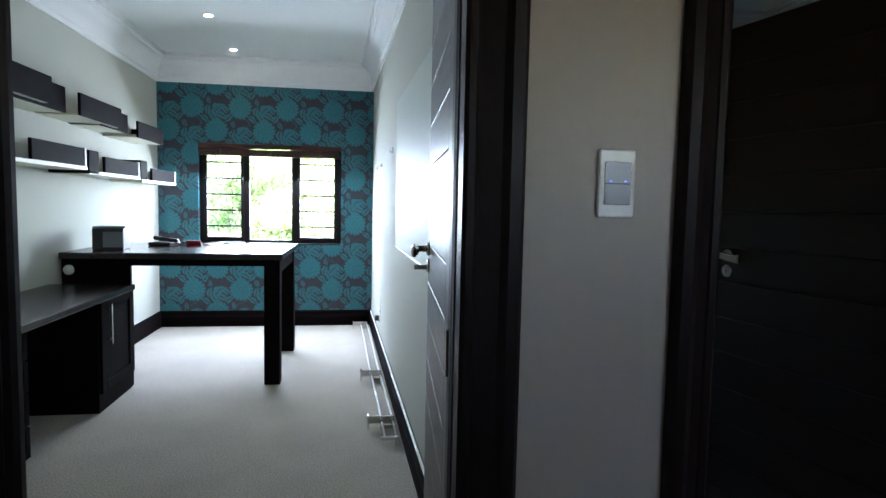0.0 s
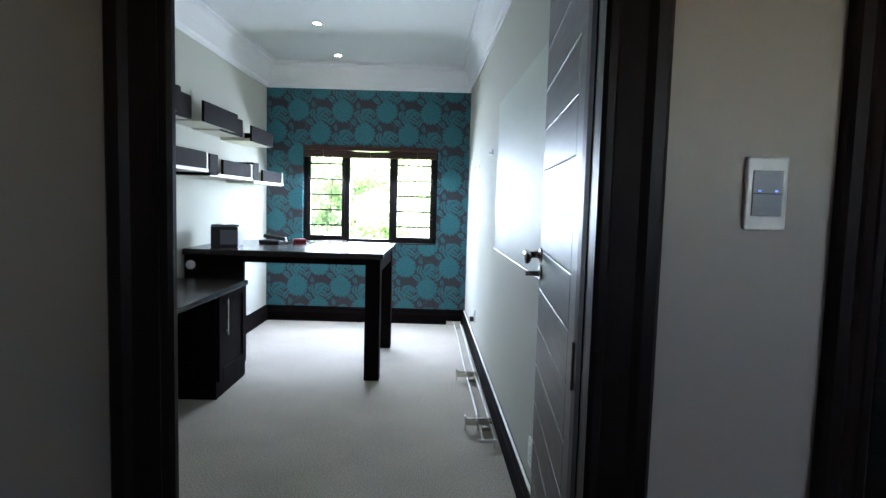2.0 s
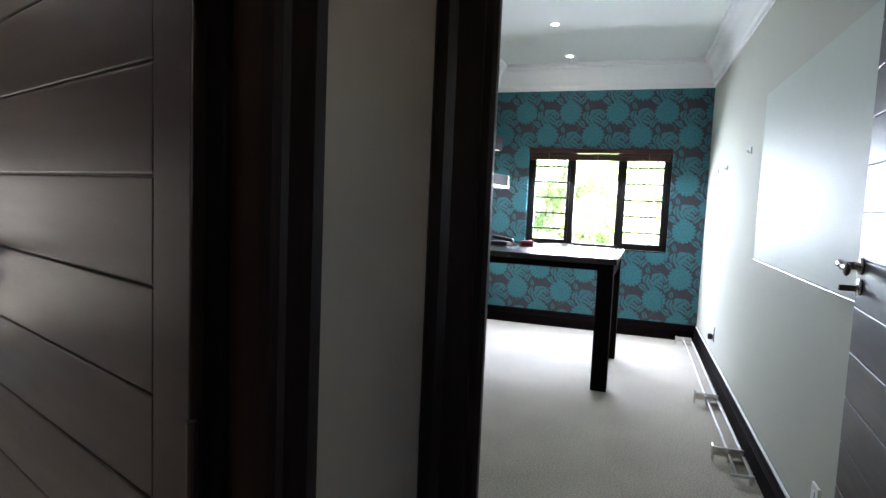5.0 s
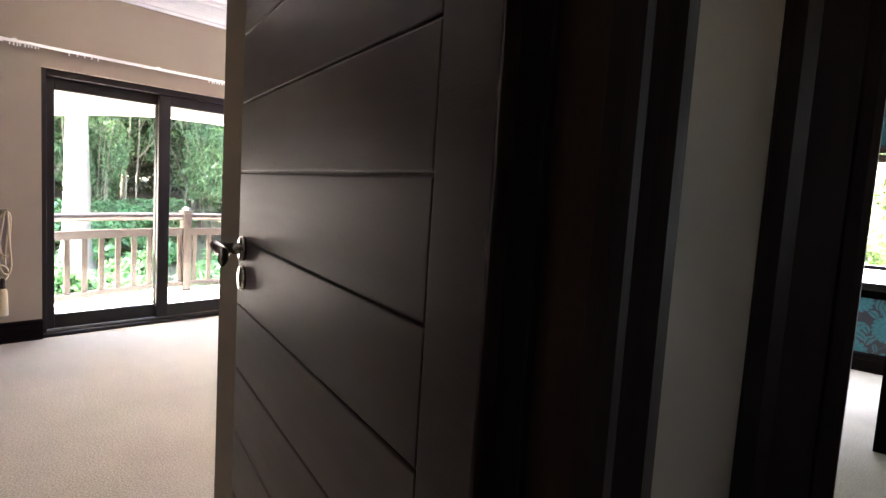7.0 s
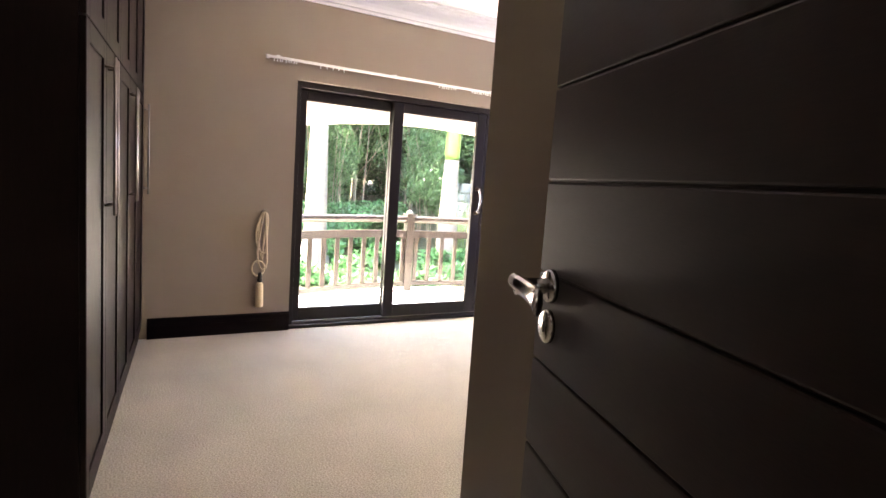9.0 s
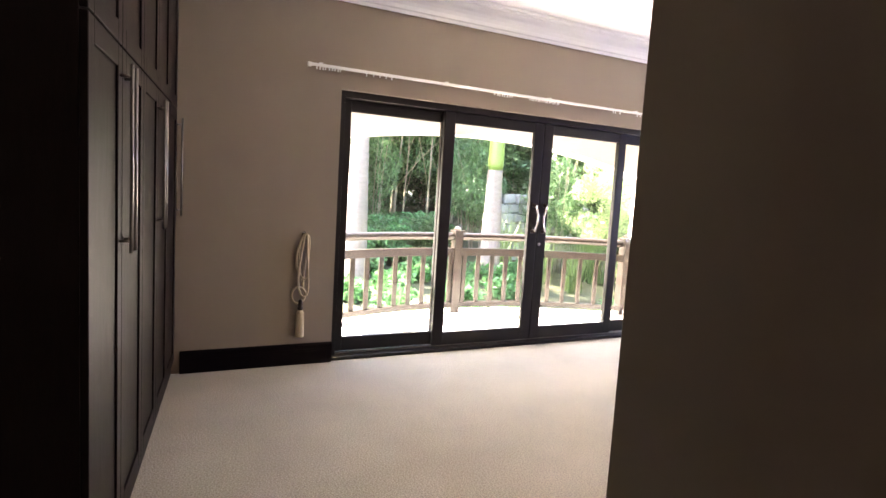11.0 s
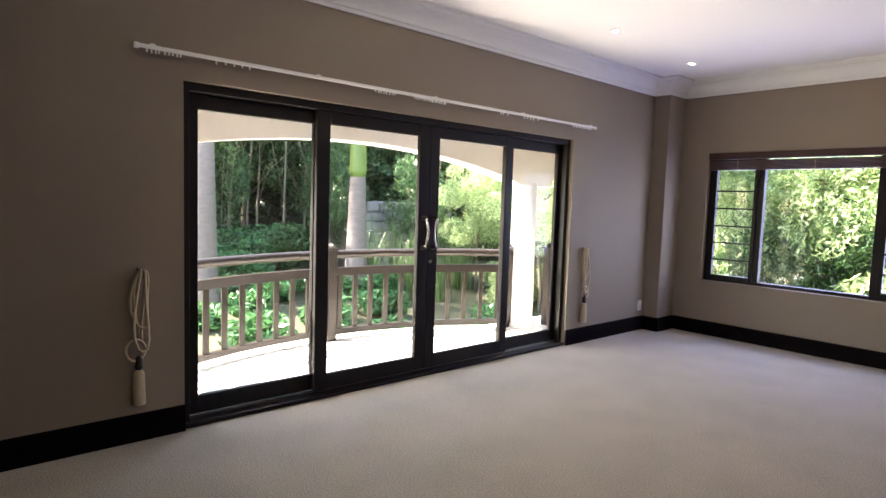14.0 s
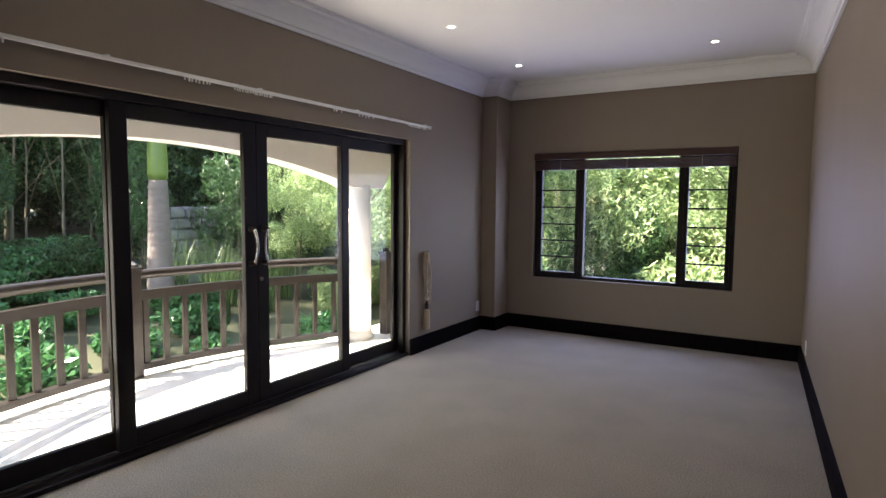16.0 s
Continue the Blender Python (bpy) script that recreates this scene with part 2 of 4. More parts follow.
M_BARK = material("grey palm bark", (0.20, 0.165, 0.155), 0.9, vary=0.35, scale=5, fine=0.5, fine_scale=60, bump=0.6, bump_scale=25, stretch=(1, 1, 3))
M_TRUNK = material("pale tree bark", (0.20, 0.17, 0.13), 0.9, vary=0.4, scale=6, bump=0.6, bump_scale=30)
M_SHAFT = material("green palm crownshaft", (0.13, 0.20, 0.05), 0.4, vary=0.25, scale=3)
M_LEAF_D = leaf_material("deep green leaves", (0.052, 0.105, 0.062), 0.85)
M_LEAF_M = leaf_material("mid green leaves", (0.066, 0.135, 0.080), 0.9)
M_LEAF_L = leaf_material("light green leaves", (0.32, 0.42, 0.27), 0.7)
M_LEAF_F = leaf_material("fern green leaves", (0.07, 0.19, 0.10), 0.8)
M_REED = leaf_material("pale reed green", (0.10, 0.165, 0.085), 0.8)
M_GROUND = material("grass and leaf litter", (0.075, 0.080, 0.045), 0.95, vary=0.6, scale=1.2, fine=0.7, fine_scale=25, bump=0.8, bump_scale=20)
M_STONE = material("grey garden stone", (0.26, 0.26, 0.27), 0.9, vary=0.3, scale=4, bump=0.7, bump_scale=12)
M_PAPER = wallpaper_material()


# ---- mesh helpers ----
def mesh_object(name, bm, mat, smooth=False):
    me = bpy.data.meshes.new(name)
    bmesh.ops.recalc_face_normals(bm, faces=bm.faces)
    bm.to_mesh(me)
    bm.free()
    me.materials.append(mat)
    if smooth:
        for p in me.polygons:
            p.use_smooth = True
    return new(name, me)


def part(name, bm, mat, parent, label="", smooth=False):
    ob = mesh_object(name, bm, mat, smooth)
    ob.parent = parent
    if label:
        tagged(ob, label)
    return ob


def thing(name, label, category, x=0, y=0, z=0, rz=0, group="", kind=""):
    ob = new(name)
    ob.matrix_basis = pose(x, y, z, 0, 0, rz)
    return tagged(ob, label, category, group, kind)


def box(x0, x1, y0, y1, z0, z1, b=0.003):
    bm = bmesh.new()
    bmesh.ops.create_cube(bm, size=1)
    bmesh.ops.scale(bm, vec=(x1 - x0, y1 - y0, z1 - z0), verts=bm.verts)
    bmesh.ops.translate(bm, vec=((x0 + x1) / 2, (y0 + y1) / 2, (z0 + z1) / 2), verts=bm.verts)
    if b:
        b = min(b, 0.3 * min(x1 - x0, y1 - y0, z1 - z0))
        bmesh.ops.bevel(bm, geom=bm.edges[:], offset=b, segments=2, profile=0.5, affect="EDGES")
    return bm


def joined(*bms):
    out = bmesh.new()
    for b in bms:
        me = bpy.data.meshes.new("tmp")
        b.to_mesh(me)
        b.free()
        out.from_mesh(me)
        bpy.data.meshes.remove(me)
    return out


def turned(bm, m):
    bmesh.ops.transform(bm, matrix=m, verts=bm.verts)
    return bm


def lathe(profile, n=20, axis="z"):
    """Surface of revolution from (radius, height) pairs."""
    bm = bmesh.new()
    rings = []
    for r, h in profile:
        rings.append([bm.verts.new((r * math.cos(2 * math.pi * i / n), r * math.sin(2 * math.pi * i / n), h)) for i in range(n)])
    for a, c in zip(rings, rings[1:]):
        for i in range(n):
            bm.faces.new((a[i], a[(i + 1) % n], c[(i + 1) % n], c[i]))
    bm.faces.new(rings[0][::-1])
    bm.faces.new(rings[-1])
    if axis == "x":
        turned(bm, Matrix.Rotation(radians(90), 4, "Y"))
    if axis == "y":
        turned(bm, Matrix.Rotation(radians(-90), 4, "X"))
    return bm


def tube(points, r, n=8, taper=None):
    """A round bar along points; taper: radius at the end."""
    bm = bmesh.new()
    pts = [Vector(p) for p in points]
    rings = []
    for i, p in enumerate(pts):
        d = (pts[min(i + 1, len(pts) - 1)] - pts[max(i - 1, 0)]).normalized()
        a = d.orthogonal().normalized() if i == 0 else (last - d * last.dot(d)).normalized()
        last = a
        c = d.cross(a)
        rr = r if taper is None else r + (taper - r) * i / (len(pts) - 1)
        rings.append([bm.verts.new(p + rr * (math.cos(2 * math.pi * k / n) * a + math.sin(2 * math.pi * k / n) * c)) for k in range(n)])
    for a, c in zip(rings, rings[1:]):
        for k in range(n):
            bm.faces.new((a[k], a[(k + 1) % n], c[(k + 1) % n], c[k]))
    bm.faces.new(rings[0][::-1])
    bm.faces.new(rings[-1])
    return bm


def sweep(path, profile, place, closed=False):
    """Sweep a closed profile of (offset, height) along a mitred 2D path; place maps (a, b, height) to the world."""
    bm = bmesh.new()
    P = [Vector(p) for p in path]
    n = len(P)
    rings = []
    for i, p in enumerate(P):
        ds = []
        if closed or i > 0:
            ds.append((p - P[i - 1]).normalized())
        if closed or i < n - 1:
            ds.append((P[(i + 1) % n] - p).normalized())
        ns = [Vector((-d.y, d.x)) for d in ds]
        m = ns[0] if len(ns) == 1 else (ns[0] + ns[1]) / (1 + ns[0].dot(ns[1]))
        rings.append([bm.verts.new(place(p.x + m.x * o, p.y + m.y * o, h)) for o, h in profile])
    k = len(profile)
    pairs = list(zip(rings, rings[1:])) + ([(rings[-1], rings[0])] if closed else [])
    for a, c in pairs:
        for j in range(k):
            bm.faces.new((a[j], a[(j + 1) % k], c[(j + 1) % k], c[j]))
    if not closed:
        bm.faces.new(rings[0][::-1])
        bm.faces.new(rings[-1])
    return bm


def wall_bm(axis, lo, hi, a0, a1, z0, z1, holes=()):
    """A wall between two planes of an axis, from a0 to a1, with rectangular holes (a0, a1, z0, z1) right through."""
    bm = bmesh.new()
    A = sorted({a0, a1, *[h[0] for h in holes], *[h[1] for h in holes]})
    Z = sorted({z0, z1, *[h[2] for h in holes], *[h[3] for h in holes]})
    A = [a for a in A if a0 <= a <= a1]
    Z = [z for z in Z if z0 <= z <= z1]

    def v(a, d, z):
        return (d, a, z) if axis == "x" else (a, d, z)

    def solid(i, j):
        if not (0 <= i < len(A) - 1 and 0 <= j < len(Z) - 1):
            return False
        a, z = (A[i] + A[i + 1]) / 2, (Z[j] + Z[j + 1]) / 2
        return not any(h[0] < a < h[1] and h[2] < z < h[3] for h in holes)

    def quad(*p):
        bm.faces.new([bm.verts.new(q) for q in p])

    for i in range(len(A) - 1):
        for j in range(len(Z) - 1):
            if not solid(i, j):
                continue
            a, c, e, g = A[i], A[i + 1], Z[j], Z[j + 1]
            for d in (lo, hi):
                quad(v(a, d, e), v(c, d, e), v(c, d, g), v(a, d, g))
            if not solid(i - 1, j):
                quad(v(a, lo, e), v(a, hi, e), v(a, hi, g), v(a, lo, g))
            if not solid(i + 1, j):
                quad(v(c, lo, e), v(c, hi, e), v(c, hi, g), v(c, lo, g))
            if not solid(i, j - 1):
                quad(v(a, lo, e), v(c, lo, e), v(c, hi, e), v(a, hi, e))
            if not solid(i, j + 1):
                quad(v(a, lo, g), v(c, lo, g), v(c, hi, g), v(a, hi, g))
    bmesh.ops.remove_doubles(bm, verts=bm.verts, dist=1e-5)
    return bm


def structure(name, bm, mat, label, category, smooth=False):
    return tagged(mesh_object(name, bm, mat, smooth), label, category, kind="structure")


# ---- plan (metres) ----
OFF_L, OFF_R, OFF_F, OFF_N = -1.70, 0.475, 6.41, 1.264        # office inner faces
HALL_Y = 1.144                                                  # hall face of the office front wall
BX = -0.40                                                      # hall face of the bedroom door wall
OFF_H, BED_H = 2.765, 2.82
SL_X = -5.345                                                   # slider wall, inner face
SL0, SL1, SL_H = 1.695, 5.336, 2.04
BED_F, BED_R = 7.133, -2.15                                      # window wall, right wall
PIER_X, PIER_Y = -5.159, 6.783
BW0, BW1, BWZ0, BWZ1 = -4.85, -2.748, 0.600, 2.028                 # bedroom window
OW0, OW1, OWZ0, OWZ1 = -1.31, 0.14, 0.865, 1.91                 # office window
OD0, OD1 = -0.375, 0.48                                         # office door opening
BD0, BD1 = -0.19, 0.628                                         # bedroom door opening in y
TD0, TD1 = 1.01, 1.82                                           # third door
DOOR_H = 2.08
CLOSET_A, CLOSET_U = Vector((-3.146, 0.325, 0)), Vector((-0.992, 0.127, 0))
PASS_X = -1.85                                                  # passage corner; the bedroom side wall runs from here to BED_R


def office_right(y):
    """The office's side wall widens slightly towards the door."""
    return OFF_R + 0.0326 * (OFF_F - y)


def prism(corners, z0, z1):
    bm = bmesh.new()
    lo = [bm.verts.new((x, y, z0)) for x, y in corners]
    hi = [bm.verts.new((x, y, z1)) for x, y in corners]
    n = len(corners)
    bm.faces.new(lo[::-1])
    bm.faces.new(hi)
    for i in range(n):
        bm.faces.new((lo[i], lo[(i + 1) % n], hi[(i + 1) % n], hi[i]))
    return bm



# floors
structure("floor_office", box(OFF_L - 0.1, OFF_R + 0.2, HALL_Y + 0.05, OFF_F + 0.1, -0.12, 0.0, 0), M_CARPET, "cream cut-pile carpet in the office", "carpet")
structure("floor_bedroom", joined(box(SL_X - 0.1, -1.85, -1.2, BED_F + 0.1, -0.12, 0.0, 0), box(-1.85, BX - 0.06, -1.2, HALL_Y + 0.05, -0.12, 0.0, 0)), M_CARPET, "cream cut-pile carpet in the bedroom", "carpet")
# hall floor is out of view; its dark colour is chosen to cut bounced light
structure("floor_hall", box(BX - 0.06, 3.4, -1.5, HALL_Y + 0.05, -0.12, -0.004, 0), M_REVEAL, "unseen hall floor, made dark to cut bounced light", "floor")
structure("floor_spare_room", box(OFF_R + 0.2, 3.4, HALL_Y + 0.05, 4.2, -0.12, 0.0, 0), M_CARPET, "cream carpet in the spare room", "carpet")
# ceilings
structure("ceiling_office", box(OFF_L - 0.1, OFF_R + 0.22, HALL_Y + 0.06, OFF_F + 0.1, OFF_H, OFF_H + 0.15, 0), M_CEIL_OFF, "pale grey-white painted office ceiling", "ceiling")
structure("ceiling_bedroom", box(SL_X - 0.2, BX - 0.06, -1.3, BED_F + 0.1, BED_H, BED_H + 0.15, 0), M_CEIL, "white painted bedroom ceiling", "ceiling")
structure("ceiling_hall", box(BX - 0.06, 3.4, -1.6, HALL_Y + 0.06, OFF_H, OFF_H + 0.15, 0), M_CEIL, "white painted hall ceiling", "ceiling")
structure("ceiling_spare_room", box(OFF_R + 0.22, 3.4, HALL_Y + 0.06, 4.3, OFF_H, OFF_H + 0.15, 0), M_CEIL, "white painted spare room ceiling", "ceiling")
# walls
structure("wall_hall_north", wall_bm("y", HALL_Y, OFF_N - 0.06, BX - 0.11, 3.4, 0, OFF_H, [(OD0 - 0.03, OD1 + 0.03, 0, DOOR_H + 0.03), (TD0 - 0.03, TD1 + 0.03, 0, DOOR_H + 0.03)]),
          M_WALL_HALL, "grey-beige painted hall wall with an added daylight opening with two doorways", "wall")
structure("wall_office_front", wall_bm("y", OFF_N - 0.06, OFF_N, OFF_L - 0.12, OFF_R + 0.16, 0, OFF_H, [(OD0 - 0.03, OD1 + 0.03, 0, DOOR_H + 0.03)]),
          M_WALL_OFF, "pale cream painted office wall with the doorway", "wall")
structure("wall_office_left", wall_bm("x", OFF_L - 0.12, OFF_L, OFF_N, OFF_F, 0, OFF_H), M_WALL_OFF, "pale cream painted office side wall", "wall")
structure("wall_office_right", prism([(office_right(OFF_N), OFF_N), (OFF_R, OFF_F), (OFF_R + 0.12, OFF_F), (office_right(OFF_N) + 0.12, OFF_N)], 0, OFF_H), M_WALL_OFF, "pale green-white painted office side wall", "wall")
structure("wall_office_window", wall_bm("y", OFF_F, OFF_F + 0.22, OFF_L - 0.12, OFF_R + 0.12, 0, OFF_H, [(OW0, OW1, OWZ0, OWZ1)]),
          M_PAPER, "teal floral wallpaper on a dark ground round the office window", "wall")
structure("wall_bedroom_door", wall_bm("x", BX - 0.11, BX, -1.6, HALL_Y, 0, BED_H, [(BD0 - 0.03, BD1 + 0.03, 0, DOOR_H + 0.03)]),
          M_WALL_HALL, "grey-beige painted wall with the bedroom doorway", "wall")
structure("wall_passage", wall_bm("y", 1.175, 1.204, PASS_X, BX - 0.11, 0, BED_H), M_WALL_BED, "taupe painted passage wall beside the open door", "wall")
structure("wall_bedroom_east", prism([(PASS_X, 1.204), (-1.822, 1.204), (-1.822, BED_F), (BED_R, BED_F)], 0, BED_H), M_WALL_BED, "taupe painted bedroom side wall", "wall")
structure("wall_bedroom_window", wall_bm("y", BED_F, BED_F + 0.22, SL_X - 0.2, -1.82, 0, BED_H, [(BW0, BW1, BWZ0, BWZ1)]),
          M_WALL_BED, "taupe painted bedroom wall with a wide window", "wall")
structure("wall_bedroom_slider", wall_bm("x", SL_X - 0.2, SL_X, -1.3, BED_F, 0, BED_H, [(SL0, SL1, 0, SL_H)]),
          M_WALL_BED, "taupe painted bedroom wall with sliding doors", "wall")
structure("wall_bedroom_south", wall_bm("y", -1.3, -1.2, SL_X, BX - 0.11, 0, BED_H), M_WALL_BED, "taupe painted wall behind the wardrobe", "wall")
structure("wall_pier", box(SL_X, PIER_X, PIER_Y, BED_F, 0, BED_H, 0.008), M_WALL_BED, "taupe painted corner pier", "pier")
# the square hole is added out of view to let sky light into the hall
structure("wall_hall_south", wall_bm("y", -1.6, -1.5, BX, 3.4, 0, OFF_H, [(1.5, 2.0, 1.5, 2.0)]), M_WALL_HALL, "grey-beige painted hall wall with an added daylight opening", "wall")
# this hole, also unseen, is added to brighten the spare room with sky light
structure("wall_hall_east", wall_bm("x", 3.4, 3.5, -1.6, 4.3, 0, OFF_H, [(2.3, 2.8, 1.3, 1.8)]), M_WALL_HALL, "grey-beige painted end wall with an added daylight opening", "wall")
structure("wall_spare_room", wall_bm("y", 4.2, 4.3, OFF_R + 0.19, 3.4, 0, OFF_H), M_WALL_OFF, "pale painted spare room wall", "wall")


# cornices: stepped cove
def cornice(name, path, h, s, label, p=None):
    p = s if p is None else p
    pr = [(0, 0), (0, -s * 0.98), (p * 0.10, -s * 0.98), (p * 0.12, -s * 0.86), (p * 0.2, -s * 0.82)]
    for i in range(7):
        a = math.pi / 2 * i / 6
        pr.append((p * (0.2 + 0.6 * (1 - math.cos(a))), -s * (0.82 - 0.62 * math.sin(a))))
    pr += [(p * 0.85, -s * 0.14), (p * 0.98, -s * 0.12), (p * 1.0, 0)]
    structure(name, sweep(path, pr, lambda a, b, z: (a, b, h + z), closed=True), M_CEIL, label, "cornice")


cornice("cornice_office", [(OFF_L, OFF_N), (office_right(OFF_N), OFF_N), (OFF_R, OFF_F), (OFF_L, OFF_F)], OFF_H, 0.27, "white coved plaster cornice round the office ceiling", 0.13)
cornice("cornice_bedroom", [(SL_X, -1.2), (BX - 0.11, -1.2), (BX - 0.11, 1.175), (PASS_X, 1.175), (BED_R, BED_F),
                            (PIER_X, BED_F), (PIER_X, PIER_Y), (SL_X, PIER_Y)], BED_H, 0.172, "white stepped plaster cornice round the bedroom ceiling")
cornice("cornice_spare_room", [(OFF_R + 0.29, OFF_N), (3.4, OFF_N), (3.4, 4.2), (OFF_R + 0.195, 4.2)], OFF_H, 0.2, "white coved plaster cornice")


# skirting boards
def skirting(name, path, h, label):
    pr = [(0, 0), (0.022, 0), (0.022, h * 0.62), (0.019, h * 0.64), (0.019, h * 0.70), (0.016, h * 0.74), (0.014, h * 0.9), (0.008, h * 0.97), (0, h)]
    structure(name, sweep(path, pr, lambda a, b, z: (a, b, z)), M_WOOD, label, "baseboard")


skirting("baseboard_office", [(office_right(1.30), 1.30), (OFF_R, OFF_F), (OFF_L, OFF_F), (OFF_L, 4.40)], 0.165, "dark-stained moulded skirting board in the office")
skirting("baseboard_bedroom_north", [(PASS_X, 1.18), (BED_R, BED_F), (PIER_X, BED_F), (PIER_X, PIER_Y), (SL_X, PIER_Y), (SL_X, SL1)], 0.155,
         "dark-stained moulded skirting board in the bedroom")
skirting("baseboard_bedroom_west", [(SL_X, SL0), (SL_X, 0.64)], 0.155, "dark-stained moulded skirting board beside the wardrobe")
skirting("baseboard_passage", [(BX - 0.11, 1.175), (PASS_X, 1.175)], 0.155, "dark-stained moulded skirting board in the passage")


# door linings and architraves
def architrave(path, w, place):
    """Moulded casing: outer bead, flat, inner bead."""
    pr = [(0, 0), (0, 0.014), (0.008, 0.020), (0.022, 0.020), (0.026, 0.016), (w - 0.045, 0.022), (w - 0.03, 0.030), (w - 0.008, 0.030), (w, 0.022), (w, 0)]
    return sweep(path, pr, place)


def doorway(name, label, a0, a1, h, face, depth, axis, sign, w=0.115, reveal=M_REVEAL, stop=0.014, lip=0.0):
    """Lining through the wall and a casing on the hall side. axis: the wall's normal; sign: the side that the hall is on."""
    d = thing(name, label, "door frame", kind="structure")

    def put(a, b, n):
        return (face + sign * n, a, b) if axis == "x" else (a, face + sign * n, b)
    far = face - sign * depth
    lo, hi = sorted((face + sign * 0.002, far - sign * 0.002))
    for s, (p, q) in (("l", (a0 - 0.03, a0)), ("r", (a1, a1 + 0.03))):
        bm = box(lo, hi, p, q, 0, h + 0.03) if axis == "x" else box(p, q, lo, hi, 0, h + 0.03)
        part("jamb", bm, reveal, d)
    bm = box(lo, hi, a0, a1, h, h + 0.03) if axis == "x" else box(a0, a1, lo, hi, h, h + 0.03)
    part("head_jamb", bm, reveal, d)
    path = [(a0 + lip, 0.0), (a0 + lip, h), (a1, h), (a1, 0.0)]
    bm = architrave(path, w, put)
    part("architrave", bm, M_WARDROBE, d, "moulded dark casing")
    # stop bead
    m = (lo + hi) / 2
    for p, q in ((a0, a0 + stop), (a1 - stop, a1)):
        s0, s1 = (m - 0.02, m + 0.02)
        bm = box(s0, s1, p, q, 0, h) if axis == "x" else box(p, q, s0, s1, 0, h)
        part("door_stop", bm, M_WOOD, d)
    return d


office_frame = doorway("door_frame_office", "dark-stained timber frame of the office doorway", OD0, OD1, DOOR_H, HALL_Y, 0.12, "y", -1, w=0.118, stop=0.002, lip=0.09)
part("inner_casing", box(OD0 - 0.10, OD0 - 0.004, HALL_Y + 0.123, HALL_Y + 0.148, 0, DOOR_H, 0.003), M_WOOD, office_frame, "plain dark casing on the room side")
doorway("door_frame_bedroom", "dark-stained timber frame of the bedroom doorway", BD0, BD1, DOOR_H, BX, 0.11, "x", 1, w=0.085)
doorway("door_frame_spare_room", "dark-stained timber frame of the spare room doorway", TD0, TD1, DOOR_H, HALL_Y, 0.12, "y", -1, w=0.095)


def handle_bm(side):
    """Lever handle on a door face: neck out, blade back along the door, curved and flared."""
    neck = lathe([(0.011, 0), (0.011, 0.043), (0.013, 0.052)], 14, "y")
    if side < 0:
        turned(neck, Matrix.Scale(-1, 4, (0, 1, 0)))
    blade = bmesh.new()
    rings = []
    for i in range(9):
        s = i / 8
        x = -0.012 + 0.108 * s
        y = side * (0.050 - 0.010 * math.sin(s * math.pi) + 0.006 * s)
        z = 0.004 - 0.010 * math.sin(s * math.pi * 0.7)
        h, w = 0.011 + 0.006 * s, 0.010 - 0.003 * s
        rings.append([blade.verts.new((x, y + w * math.cos(k * math.pi / 5), z + h * math.sin(k * math.pi / 5))) for k in range(10)])
    for a, c in zip(rings, rings[1:]):
        for k in range(10):
            blade.faces.new((a[k], a[(k + 1) % 10], c[(k + 1) % 10], c[k]))
    blade.faces.new(rings[0][::-1])
    blade.faces.new(rings[-1])
    return joined(neck, blade)


def panel_door(name, label, x, y, rz, width, pitch=0.128, z_ref=1.312, h=DOOR_H - 0.015, hz=1.17, key=False):
    """Flush door of horizontal boards with V grooves. Hinge edge at the origin, leaf along +x, faces at y = +-t/2."""
    t = 0.042
    d = thing(name, label, "door", x, y, 0.008, rz)
    stile = 0.085
    core = part("leaf_core", box(0.0, width - 0.004, -t / 2 + 0.005, t / 2 - 0.005, 0, h, 0), M_DOOR, d)
    part("hinge_stile", box(0.0, stile, -t / 2, t / 2, 0, h, 0.002), M_DOOR, d)
    zs = [z_ref + k * pitch for k in range(-20, 20)]
    zs = [0] + [z for z in zs if 0.03 < z < h - 0.03] + [h]
    for a, c in zip(zs, zs[1:]):
        part("board", box(stile, width, -t / 2, t / 2, a + (0.0015 if a > 0 else 0), c - (0.0015 if c < h else 0), 0.0025), M_DOOR, d)
    hx = width - 0.052
    for side in (-1, 1):
        fy = side * t / 2
        rose = lathe([(0.023, 0), (0.023, 0.006), (0.020, 0.009)], 24, "y")
        esc = lathe([(0.023, 0), (0.023, 0.005), (0.020, 0.008)], 24, "y")
        if side < 0:
            for q in (rose, esc):
                turned(q, Matrix.Scale(-1, 4, (0, 1, 0)))
        turned(rose, Matrix.Translation((hx, fy, hz)))
        turned(esc, Matrix.Translation((hx, fy, hz - 0.056)))
        hb = handle_bm(side)
        turned(hb, Matrix.Translation((hx, fy, hz)) @ Matrix.Scale(-1, 4, (1, 0, 0)))
        ho = part("door_handle", joined(rose, hb), M_CHROME, d, "satin chrome lever handle", smooth=True)
        eo = part("escutcheon", esc, M_CHROME, d, "round chrome key plate", smooth=True)
        part("keyhole", box(-0.0022, 0.0022, -0.0092, 0.0092, -0.008, 0.008, 0.001), M_BLACK, eo).matrix_basis = pose(hx, fy, hz - 0.056)
        if key:
            part("key", box(hx - 0.002, hx + 0.002, min(fy, fy + side * 0.05), max(fy, fy + side * 0.05), hz - 0.069, hz - 0.053, 0.001), M_CHROME, eo)
    for z in (0.2, 1.0, 1.85):
        part("hinge", lathe([(0.006, -0.05), (0.006, 0.05)], 10), M_MOUNT, d).matrix_basis = pose(-0.004, 0.02, z)
    return d


def bearing(a, b):
    return math.degrees(math.atan2(b[1] - a[1], b[0] - a[0]))


